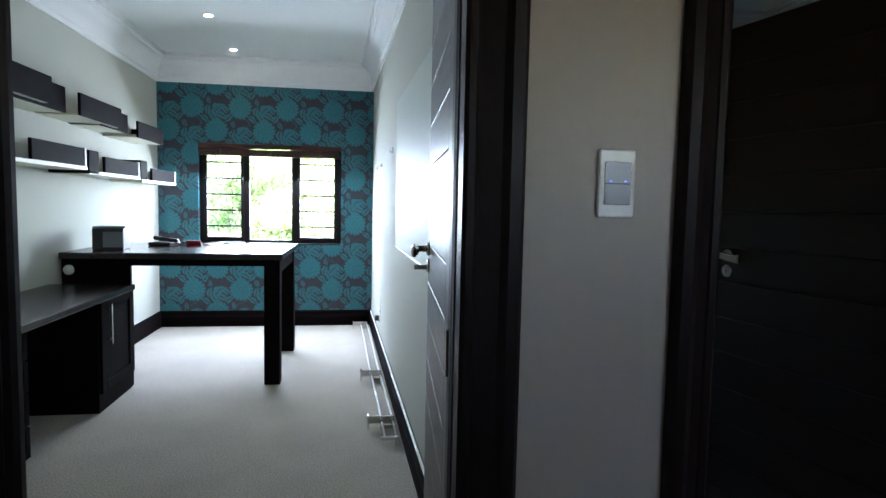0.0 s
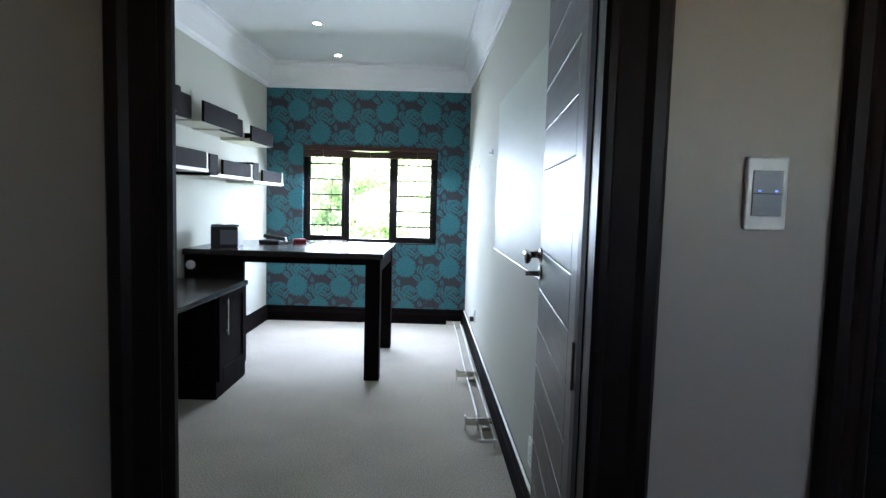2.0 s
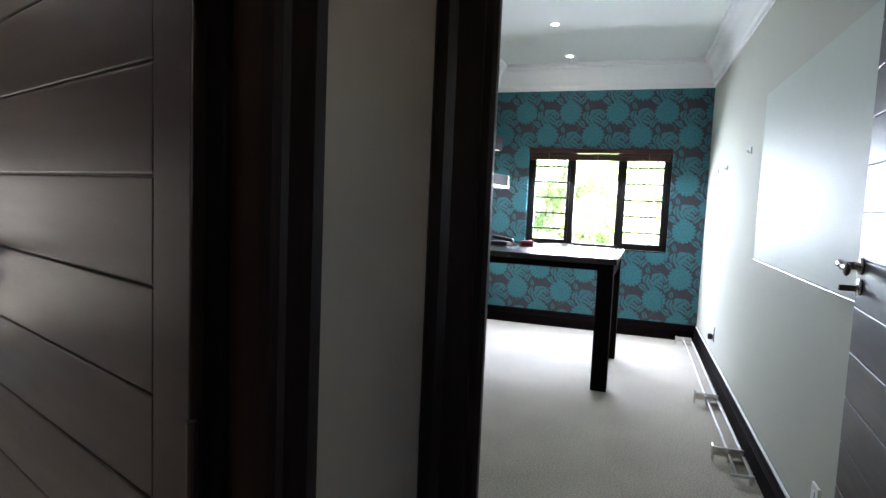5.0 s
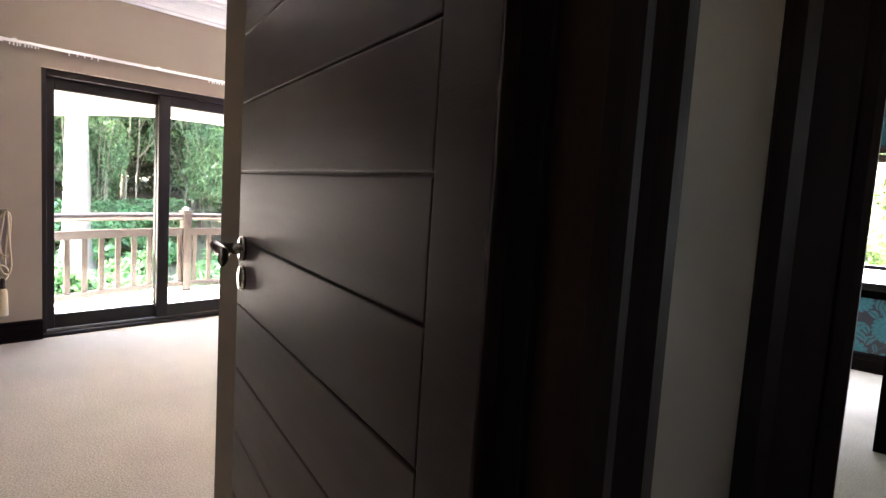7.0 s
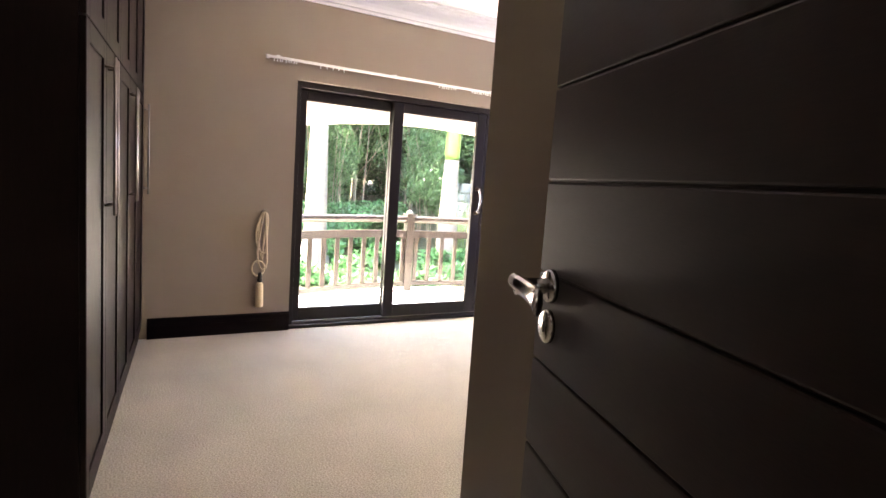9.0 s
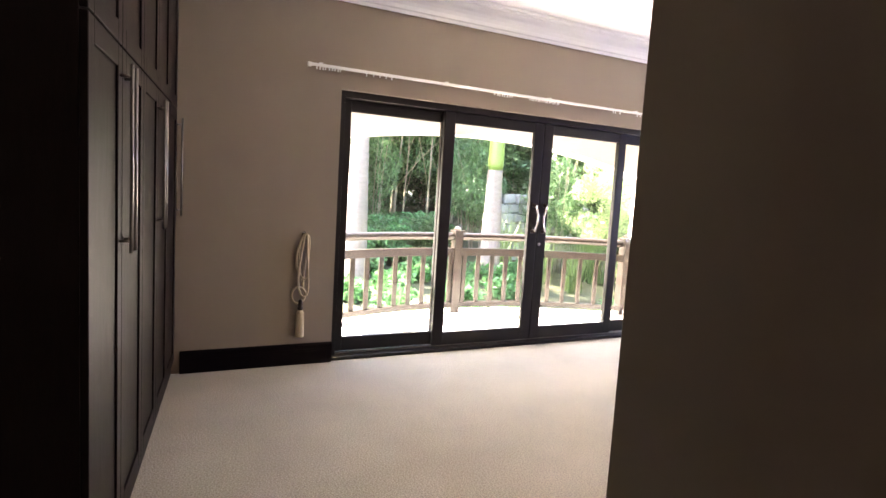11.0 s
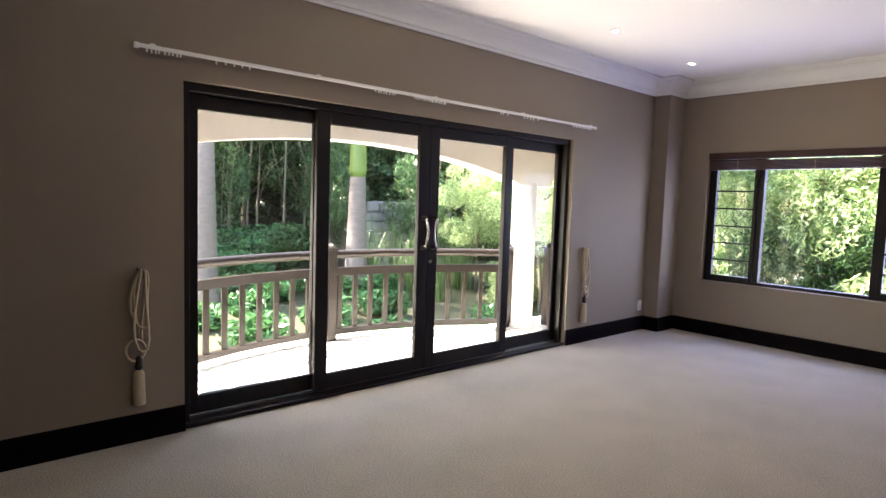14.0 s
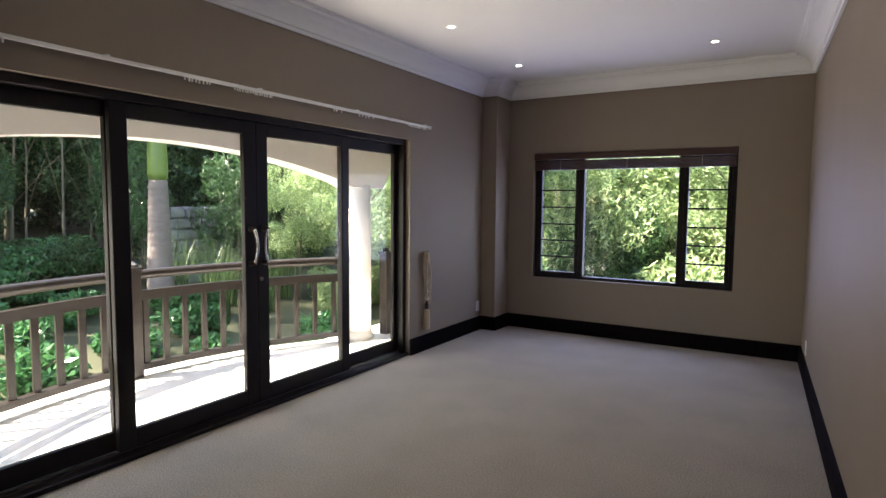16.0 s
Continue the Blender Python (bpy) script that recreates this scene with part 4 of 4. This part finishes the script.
# curtain rods lying on the carpet
rods = thing("curtain_rod_set", "double white metal curtain rods with brackets lying on the carpet", "curtain rod", 0.437, 4.5, 0, 1.87)
for dx in (-0.02, 0.045):
    part("rod", tube([(dx + 0.003 * math.sin(i), -1.30 + 3.1 * i / 10, 0.035 + (0.004 if dx > 0 else 0)) for i in range(11)], 0.0065, 10), M_WHITE, rods, smooth=True)
for y in (-1.07, -0.12, 1.72):
    part("bracket", joined(box(-0.10, 0.05, y - 0.006, y + 0.006, 0.03, 0.075, 0.002), box(-0.105, -0.095, y - 0.02, y + 0.02, 0.0, 0.085, 0.002),
                           turned(lathe([(0.015, -0.012), (0.015, 0.012)], 12, "y"), Matrix.Translation((-0.02, y, 0.035))),
                           turned(lathe([(0.015, -0.012), (0.015, 0.012)], 12, "y"), Matrix.Translation((0.045, y, 0.035))), box(-0.03, 0.06, y - 0.016, y - 0.008, 0.0, 0.022, 0.002)), M_CHROME, rods, "small metal bracket")
part("end_stop", joined(box(-0.045, 0.06, -1.312, -1.298, 0.026, 0.042, 0.003), box(0.035, 0.055, -1.316, -1.292, 0.0, 0.045, 0.004)), M_WHITE, rods)
tk = thing("cable_trunking", "slim white cable trunking along the skirting", "trunking", office_right(3.9) - 0.024, 3.9, 0.166, 1.87)
part("duct", box(0.004, 0.016, -2.0, 2.4, 0.0, 0.010, 0.002), M_WHITE, tk)
wp = structure("trim_wall_joint", box(0.132, 0.136, OFF_F - 0.0015, OFF_F + 0.001, 0.17, 0.86, 0), M_BLACK, "dark wallpaper seam under the window", "trim")

# ---- balcony ----
def arc_point(y, grow=0.0):
    """Plan curve of the bowed railing."""
    R, c = 3.6, 3.62
    return -6.95 - grow + R - math.sqrt(max(0.01, R * R - (y - c) ** 2))


bal = bmesh.new()
ys = [-1.5 + 0.25 * i for i in range(44)]
top = []
for y in ys:
    xe = arc_point(y, 0.16) if 1.2 < y < 6.1 else -6.6
    top.append((bal.verts.new((SL_X - 0.2, y, -0.04)), bal.verts.new((min(xe, -6.6), y, -0.04)), bal.verts.new((min(xe, -6.6), y, -0.3)), bal.verts.new((SL_X - 0.2, y, -0.3))))
for a, b in zip(top, top[1:]):
    for i in range(4):
        bal.faces.new((a[i], a[(i + 1) % 4], b[(i + 1) % 4], b[i]))
structure("balcony_floor", bal, M_TILE, "pale tiled balcony floor with a bowed edge", "balcony")

rl = thing("balcony_railing", "brown timber balcony railing bowed outwards, slatted", "railing", -6.9, 3.66, -0.04)


def rail_pts(y0, y1, z, n=22):
    return [(arc_point(y0 + (y1 - y0) * i / n) + 6.9, y0 + (y1 - y0) * i / n - 3.66, z) for i in range(n + 1)]


def rail_bar(y0, y1, z, w, h):
    bm = bmesh.new()
    rings = []
    for x, y, _ in rail_pts(y0, y1, z):
        rings.append([bm.verts.new((x + dx, y, z + dz)) for dx, dz in ((-w / 2, 0), (w / 2, 0), (w / 2, h), (-w / 2, h))])
    for a, c in zip(rings, rings[1:]):
        for k in range(4):
            bm.faces.new((a[k], a[(k + 1) % 4], c[(k + 1) % 4], c[k]))
    bm.faces.new(rings[0][::-1])
    bm.faces.new(rings[-1])
    return bm


Y0, Y1 = 1.45, 5.56
part("top_rail", tube(rail_pts(Y0, Y1, 0.872), 0.042, 14), M_RAIL, rl, smooth=True)
part("mid_rail", rail_bar(Y0, Y1, 0.654, 0.06, 0.083), M_RAIL, rl)
part("bottom_rail", rail_bar(Y0, Y1, 0.06, 0.07, 0.05), M_RAIL, rl)
y = Y0 + 0.12
while y < Y1 - 0.05:
    if abs(y - 3.60) > 0.07:
        xb = arc_point(y) + 6.9
        part("baluster", box(xb - 0.012, xb + 0.012, y - 3.66 - 0.026, y - 3.66 + 0.026, 0.11, 0.66, 0.003), M_RAIL, rl)
    y += 0.178


def post(x, y):
    p = thing("railing_post", "square brown railing post with a moulded cap", "post", x, y, -0.04, group="railing posts")
    part("shaft", box(-0.05, 0.05, -0.05, 0.05, 0, 0.915, 0.006), M_RAIL, p)
    part("cap", joined(box(-0.062, 0.062, -0.062, 0.062, 0.915, 0.94, 0.004), lathe([(0.055, 0.94), (0.05, 0.96), (0.025, 0.98), (0.004, 0.988)], 4)), M_RAIL, p)


post(arc_point(3.60), 3.60)
post(-6.42, 5.64)
post(-6.22, 6.13)
post(arc_point(1.4), 1.37)
rl2 = thing("side_railing", "short brown timber balcony railing beside the column", "railing", -6.22, 6.95, -0.04)
part("top_rail", tube([(0, -0.8, 0.872), (0, 2.0, 0.872)], 0.042, 12), M_RAIL, rl2, smooth=True)
part("mid_rail", box(-0.03, 0.03, -0.8, 2.0, 0.654, 0.737), M_RAIL, rl2)
part("bottom_rail", box(-0.035, 0.035, -0.8, 2.0, 0.06, 0.11), M_RAIL, rl2)
for i in range(14):
    part("baluster", box(-0.012, 0.012, -0.7 + i * 0.178 - 0.026, -0.7 + i * 0.178 + 0.026, 0.11, 0.66), M_RAIL, rl2)


def column(y):
    c = thing("balcony_column", "round white plastered balcony column", "column", -6.36, y, -0.04)
    part("base", lathe([(0.17, 0), (0.17, 0.05), (0.15, 0.07), (0.148, 0.09)], 28), M_PLASTER, c, smooth=True)
    part("shaft", lathe([(0.145, 0.08), (0.14, 1.2), (0.137, 1.68)], 28), M_PLASTER, c, smooth=True)


column(5.81)
column(1.10)
# arched beam and soffit
bm = bmesh.new()
prof = []
for y0, y1, rise in ((-3.4, 0.82, 0.29), (1.40, 5.60, 0.29), (6.11, 10.4, 0.6)):
    for i in range(25):
        s = i / 24
        prof.append((y0 + (y1 - y0) * s, 1.61 + rise * (math.sin(math.pi * s) ** (0.8 if y0 < 6 else 0.4))))
    prof.append((y1 + 0.255, 1.61))
rows = []
for y, z in prof:
    rows.append([bm.verts.new((-6.48, y, z)), bm.verts.new((-6.24, y, z)), bm.verts.new((-6.24, y, 2.95)), bm.verts.new((-6.48, y, 2.95))])
for a, b in zip(rows, rows[1:]):
    for k in range(4):
        bm.faces.new((a[k], a[(k + 1) % 4], b[(k + 1) % 4], b[k]))
structure("balcony_arch", bm, M_PLASTER, "white plastered arched beam along the balcony", "arch")
structure("balcony_soffit", box(-6.9, SL_X - 0.2, -3.4, 10.6, 2.95, 3.1, 0), M_PLASTER, "white plastered balcony ceiling", "ceiling")

# ---- garden ----
gm = bmesh.new()
GX = [-400, -120, -60, -40, -30, -24, -19, -16, -14, -12, -10, -8.5, -7, -5, 0, 10, 60, 400]
GY = [-400, -80, -30, -15, -8, -4, 0, 2, 4, 6, 8, 10, 12, 14, 17, 22, 30, 60, 120, 400]


def ground_z(x, y):
    d = max(0.0, -8.5 - x, (y - 11.0))
    base = -1.5 + min(2.6, 0.16 * d) + 0.2 * noise.noise(Vector((x * 0.2, y * 0.2, 0)))
    return base if d < 60 else base + 0.0


gv = [[gm.verts.new((x, y, ground_z(x, y))) for y in GY] for x in GX]
for i in range(len(GX) - 1):
    for j in range(len(GY) - 1):
        gm.faces.new((gv[i][j], gv[i + 1][j], gv[i + 1][j + 1], gv[i][j + 1]))
structure("ground", gm, M_GROUND, "sloping garden ground with grass and leaf litter", "ground", smooth=True)


def leaf_mesh(name, n, rx, ry, rz, size, long, mat, seed, clumps=14, spread=0.42, droop=0.0):
    """Many small pointed leaves, gathered in clumps with gaps between them."""
    r = np.random.RandomState(seed)
    cen = r.normal(size=(clumps, 3))
    cen /= np.linalg.norm(cen, axis=1)[:, None]
    cen *= r.uniform(0.35, 0.85, (clumps, 1))
    rad = r.uniform(0.5, 1.1, clumps) * spread
    pick = r.randint(0, clumps, n)
    d = r.normal(size=(n, 3))
    d /= np.linalg.norm(d, axis=1)[:, None]
    p = cen[pick] + d * (rad[pick] * r.uniform(0.45, 1.0, n) ** 0.5)[:, None]
    p *= np.array([rx, ry, rz])
    a = r.normal(size=(n, 3)) + np.array([0, 0, -droop])
    a /= np.linalg.norm(a, axis=1)[:, None]
    b = np.cross(a, r.normal(size=(n, 3)))
    b /= np.linalg.norm(b, axis=1)[:, None]
    s = size * r.uniform(0.6, 1.3, (n, 1))
    v = np.stack([p - a * s * long, p + b * s * 0.5, p + a * s * long, p - b * s * 0.5], 1).reshape(-1, 3)
    f = np.arange(4 * n).reshape(-1, 4)
    me = bpy.data.meshes.new(name)
    me.from_pydata(v.tolist(), [], f.tolist())
    me.materials.append(mat)
    return me


def limb_bm(h, r, seed, n=5):
    q = random.Random(seed)
    bend = [(0.25 * math.sin(seed + i * 0.8) * i / 6 * 0.4, 0.25 * math.cos(seed * 2 + i * 0.7) * i / 6 * 0.4, h * i / 6) for i in range(7)]
    out = [tube(bend, r, 9, r * 0.35)]
    for k in range(n):
        i = q.randint(2, 6)
        b0 = Vector(bend[i])
        a = q.uniform(0, 6.28)
        ln = h * q.uniform(0.25, 0.45)
        tip = b0 + Vector((math.cos(a) * ln * 0.7, math.sin(a) * ln * 0.7, ln * 0.7))
        out.append(tube([b0, (b0 + tip) / 2 + Vector((0, 0, 0.05 * ln)), tip], r * 0.4, 6, r * 0.12))
    return joined(*out)


def tree(name, label, mat, seed, h, r, crown_r, leaves, size, long, cat="tree", clumps=36, spread=0.34):
    t = thing(name, label, cat)
    part("trunk", limb_bm(h, r, seed), M_TRUNK, t, smooth=True)
    me = leaf_mesh("crown", leaves, crown_r, crown_r, crown_r * 0.95, size, long, mat, seed, clumps, spread)
    c = new("crown", me)
    c.parent = t
    c.matrix_basis = pose(0, 0, h * 0.95)
    return t


def place(ob, spots, rs):
    """The first copy goes to the first spot, the rest are copies."""
    q = random.Random(rs)
    for k, (x, y, s) in enumerate(spots):
        m = pose(x, y, ground_z(x, y) - 0.05, 0, 0, q.uniform(0, 360)) @ Matrix.Scale(s, 4)
        if k == 0:
            ob.matrix_basis = m
        else:
            c = copy_thing(ob, m)
            c.matrix_basis = m


t1 = tree("tree", "leafy dark green garden tree", M_LEAF_D, 3, 4.2, 0.12, 2.3, 13000, 0.085, 1.2, clumps=60, spread=0.24)
t2 = tree("tree", "leafy mid-green garden tree", M_LEAF_M, 8, 3.4, 0.09, 2.0, 13000, 0.065, 1.4, clumps=60, spread=0.22)
t3 = tree("tree", "sunlit light green garden tree with small leaves", M_LEAF_L, 21, 2.8, 0.05, 1.7, 25000, 0.022, 2.2, clumps=60, spread=0.27)
q = random.Random(4)
s1, s2, s3 = [], [], []
for k in range(15):
    s1.append((-19.5 - q.uniform(0, 5), -4 + k * 1.7 + q.uniform(-0.6, 0.6), q.uniform(1.0, 1.45)))
for k in range(12):
    s1.append((-26 - q.uniform(0, 4), -6 + k * 2.6, q.uniform(1.6, 2.1)))
for k in range(12):
    s2.append((-16.5 - q.uniform(0, 2.5), 7.5 + k * 1.3 + q.uniform(-0.5, 0.5), q.uniform(0.8, 1.15)))
for x in range(12):
    s2.append((-14 + x * 1.6, 17.5 + q.uniform(0, 3), q.uniform(1.1, 1.5)))
for x in range(8):
    s1.append((-16 + x * 2.8, 23 + q.uniform(0, 3), q.uniform(1.5, 2.0)))
for k in range(13):
    s3.append((-10.5 + k * 1.05 + q.uniform(-0.3, 0.3), 11.6 + q.uniform(-0.4, 1.2), q.uniform(0.85, 1.2)))
for x, y, s in ((-12.6, 11.2, 0.85), (-11.0, 13.0, 0.9), (-7.5, 14.5, 1.3), (-4.0, 14.6, 1.3), (-0.5, 14.6, 1.3), (3.0, 13.5, 1.2)):
    s3.append((x, y, s))
place(t1, s1, 1)
place(t2, s2, 2)
place(t3, s3, 3)


def shrub(name, label, mat, seed, r, h, n, size, long):
    t = thing(name, label, "shrub")
    q = random.Random(seed)
    stems = [tube([(0, 0, 0), (q.uniform(-r, r) * 0.3, q.uniform(-r, r) * 0.3, h * 0.4), (q.uniform(-r, r) * 0.7, q.uniform(-r, r) * 0.7, h * 0.85)], 0.015, 5, 0.006) for _ in range(7)]
    part("stems", joined(*stems), M_TRUNK, t)
    c = new("foliage", leaf_mesh("foliage", n, r, r, h * 0.55, size, long, mat, seed, 18, 0.5))
    c.parent = t
    c.matrix_basis = pose(0, 0, h * 0.5)
    return t


b1 = shrub("shrub", "low bright green fern-like shrub", M_LEAF_F, 31, 1.0, 0.9, 9000, 0.045, 1.4)
b2 = shrub("shrub", "rounded mid-green garden shrub", M_LEAF_M, 37, 0.9, 1.2, 9000, 0.04, 1.3)
b3 = shrub("shrub", "sunlit yellow-green garden shrub", M_LEAF_L, 41, 0.9, 1.2, 12000, 0.029, 2.0)
place(b1, [(-14.5 - q.uniform(0, 2), 1.0 + k * 0.9, q.uniform(0.9, 1.4)) for k in range(8)], 5)
place(b2, [(-15.4 - q.uniform(0, 1.3), 5.6 + k * 0.8, q.uniform(0.6, 0.95)) for k in range(4)] + [(-14.8 - q.uniform(0, 1.3), 12.0 + k, q.uniform(0.8, 1.2)) for k in range(4)], 6)
place(b3, [(-11.2 - q.uniform(0, 1.0), 11.2 + k * 0.7, q.uniform(0.6, 0.9)) for k in range(4)] + [(-6 + k * 1.3, 11.8 + q.uniform(-0.4, 0.4), q.uniform(1.0, 1.5)) for k in range(7)] + [(-5.2 + k * 0.95, 11.0 + q.uniform(-0.3, 0.3), q.uniform(1.6, 2.0)) for k in range(5)], 7)


def bamboo(seed):
    t = thing("bamboo_clump", "tall thin bamboo clump with feathery leaves", "bamboo")
    q = random.Random(seed)
    culms, tips = [], []
    for k in range(13):
        a, r = q.uniform(0, 6.28), q.uniform(0, 0.45)
        b0 = Vector((r * math.cos(a), r * math.sin(a), 0))
        lean = Vector((math.cos(a), math.sin(a), 0)) * q.uniform(0.2, 0.8)
        h = q.uniform(2.6, 4.2)
        culms.append(tube([b0 + lean * (i / 6) ** 2 + Vector((0, 0, h * i / 6)) for i in range(7)], 0.016, 6, 0.006))
    part("culms", joined(*culms), M_TRUNK, t, smooth=True)
    c = new("foliage", leaf_mesh("foliage", 8000, 1.1, 1.1, 1.9, 0.028, 3.4, M_LEAF_M, seed, 26, 0.38, 0.8))
    c.parent = t
    c.matrix_basis = pose(0, 0, 2.3)
    return t


place(bamboo(51), [(-15.3, 8.6, 0.9), (-13.8, 10.4, 0.85), (-17.0, 3.0, 1.0), (-17.5, 4.6, 1.05), (-16.6, 6.0, 0.9), (-5.6, 10.5, 0.75), (-4.2, 10.9, 0.8), (-2.6, 10.4, 0.7)], 8)


def palm(x, y, seed, shaft=2.05):
    g = ground_z(x, y) - 0.05
    p = thing("palm_tree", "tall palm with a ringed grey trunk and green crownshaft", "palm tree", x, y, g)
    pr = []
    hgt = shaft - g
    for i in range(61):
        s = i / 60
        r = 0.27 - 0.10 * s + 0.10 * max(0, 0.15 - s) / 0.15
        pr.append((r + (0.008 if i % 3 == 0 else 0), hgt * s))
    part("trunk", lathe(pr, 22), M_BARK, p, smooth=True)
    part("crownshaft", lathe([(0.165, hgt), (0.19, hgt + 0.15), (0.175, hgt + 0.7), (0.11, hgt + 1.4)], 20), M_SHAFT, p, smooth=True)
    q = random.Random(seed)
    for k in range(12):
        a = k * 2 * math.pi / 12 + q.uniform(-0.1, 0.1)
        up = q.uniform(0.6, 1.4)
        rib = [Vector((math.cos(a) * s * 2.3, math.sin(a) * s * 2.3, hgt + 1.3 + up * s * 1.6 - 1.9 * s * s)) for s in [i / 10 for i in range(11)]]
        fr = [tube(rib, 0.02, 5, 0.006)]
        lf = bmesh.new()
        side = Vector((-math.sin(a), math.cos(a), 0))
        for i in range(2, 44):
            s = i / 44 * 10
            j = min(9, int(s))
            b0 = rib[j].lerp(rib[j + 1], s - j)
            ln = 0.65 * math.sin(math.pi * min(1, i / 44 * 0.9 + 0.12))
            for sg in (-1, 1):
                tip = b0 + side * sg * ln + Vector((math.cos(a) * 0.2, math.sin(a) * 0.2, -0.3 * ln))
                w = Vector((math.cos(a), math.sin(a), 0)) * 0.02
                lf.faces.new([lf.verts.new(v) for v in (b0 - w, b0 + w, tip)])
        part("frond", joined(*fr, lf), M_LEAF_M, p)


palm(-13.4, 4.55, 61, 3.1)
palm(-13.0, 7.78, 62, 1.86)
# stacked garden stones behind the palms
q = random.Random(9)
stones = thing("stone_wall", "low retaining wall of grey garden stones", "stone wall", -15.0, 10.4, ground_z(-15.0, 10.4) - 0.2)
for r_ in range(7):
    for k in range(8):
        s = q.uniform(0.13, 0.24)
        bmx = box(-0.2, 0.2, -s, s, -0.13, 0.13, 0.06)
        for v in bmx.verts:
            v.co += Vector((q.uniform(-0.02, 0.02), q.uniform(-0.02, 0.02), q.uniform(-0.015, 0.015)))
        part("stone", turned(bmx, Matrix.Translation((q.uniform(-0.06, 0.06), -1.4 + k * 0.42 + (r_ % 2) * 0.2, 0.2 + r_ * 0.27))), M_STONE, stones)
# slender pale saplings at the edge of the wood
t4 = tree("sapling", "slender pale-stemmed sapling with sparse leaves", M_LEAF_M, 77, 4.4, 0.035, 1.3, 2200, 0.06, 1.4)
place(t4, [(-15.6 - q.uniform(0, 1.8), 2.2 + k * 0.62 + q.uniform(-0.25, 0.25), q.uniform(0.85, 1.1)) for k in range(11)], 12)
b5 = shrub("hedge_shrub", "broad dark green shrub at the back of the garden", M_LEAF_D, 95, 1.3, 1.9, 7000, 0.05, 1.2)
place(b5, [(-21.0 - q.uniform(0, 1.5), -5.0 + k * 1.35, q.uniform(1.5, 2.1)) for k in range(20)] + [(-15 + k * 1.7, 20.5 + q.uniform(0, 1), q.uniform(1.5, 2.0)) for k in range(11)], 14)
# low ferns over the slope below the balcony
b4 = shrub("fern", "low green fern on the garden slope", M_LEAF_F, 91, 0.5, 0.45, 1500, 0.05, 1.5)
place(b4, [(-9.6 - q.uniform(0, 4.5), 0.6 + k * 0.36 + q.uniform(-0.2, 0.2), q.uniform(0.7, 1.3)) for k in range(26)], 13)


def reed_clump(seed):
    """Arching grass blades that spring from one root."""
    t = thing("reed_clump", "tall clump of arching pale green reed grass", "ornamental grass")
    q = random.Random(seed)
    bm = bmesh.new()
    for _ in range(110):
        a, ln, lean = q.uniform(0, 6.28), q.uniform(1.2, 2.3), q.uniform(0.15, 0.75)
        d, side = Vector((math.cos(a), math.sin(a), 0)), Vector((-math.sin(a), math.cos(a), 0))
        root = Vector((q.uniform(-0.25, 0.25), q.uniform(-0.25, 0.25), 0))
        rows = []
        for i in range(7):
            u = i / 6
            c = root + d * lean * ln * u * u + Vector((0, 0, ln * (u - 0.38 * lean * u ** 3)))
            w = side * 0.013 * (1 - u * 0.95)
            rows.append((bm.verts.new(c - w), bm.verts.new(c + w)))
        for p, n in zip(rows, rows[1:]):
            bm.faces.new((p[0], p[1], n[1], n[0]))
    part("blades", bm, M_REED, t)
    return t


place(reed_clump(71), [(-12.6, 8.75, 0.95), (-13.1, 9.35, 1.0), (-12.3, 9.75, 0.85), (-13.6, 8.5, 1.05), (-12.9, 10.9, 1.0), (-13.8, 11.5, 1.1)], 15)
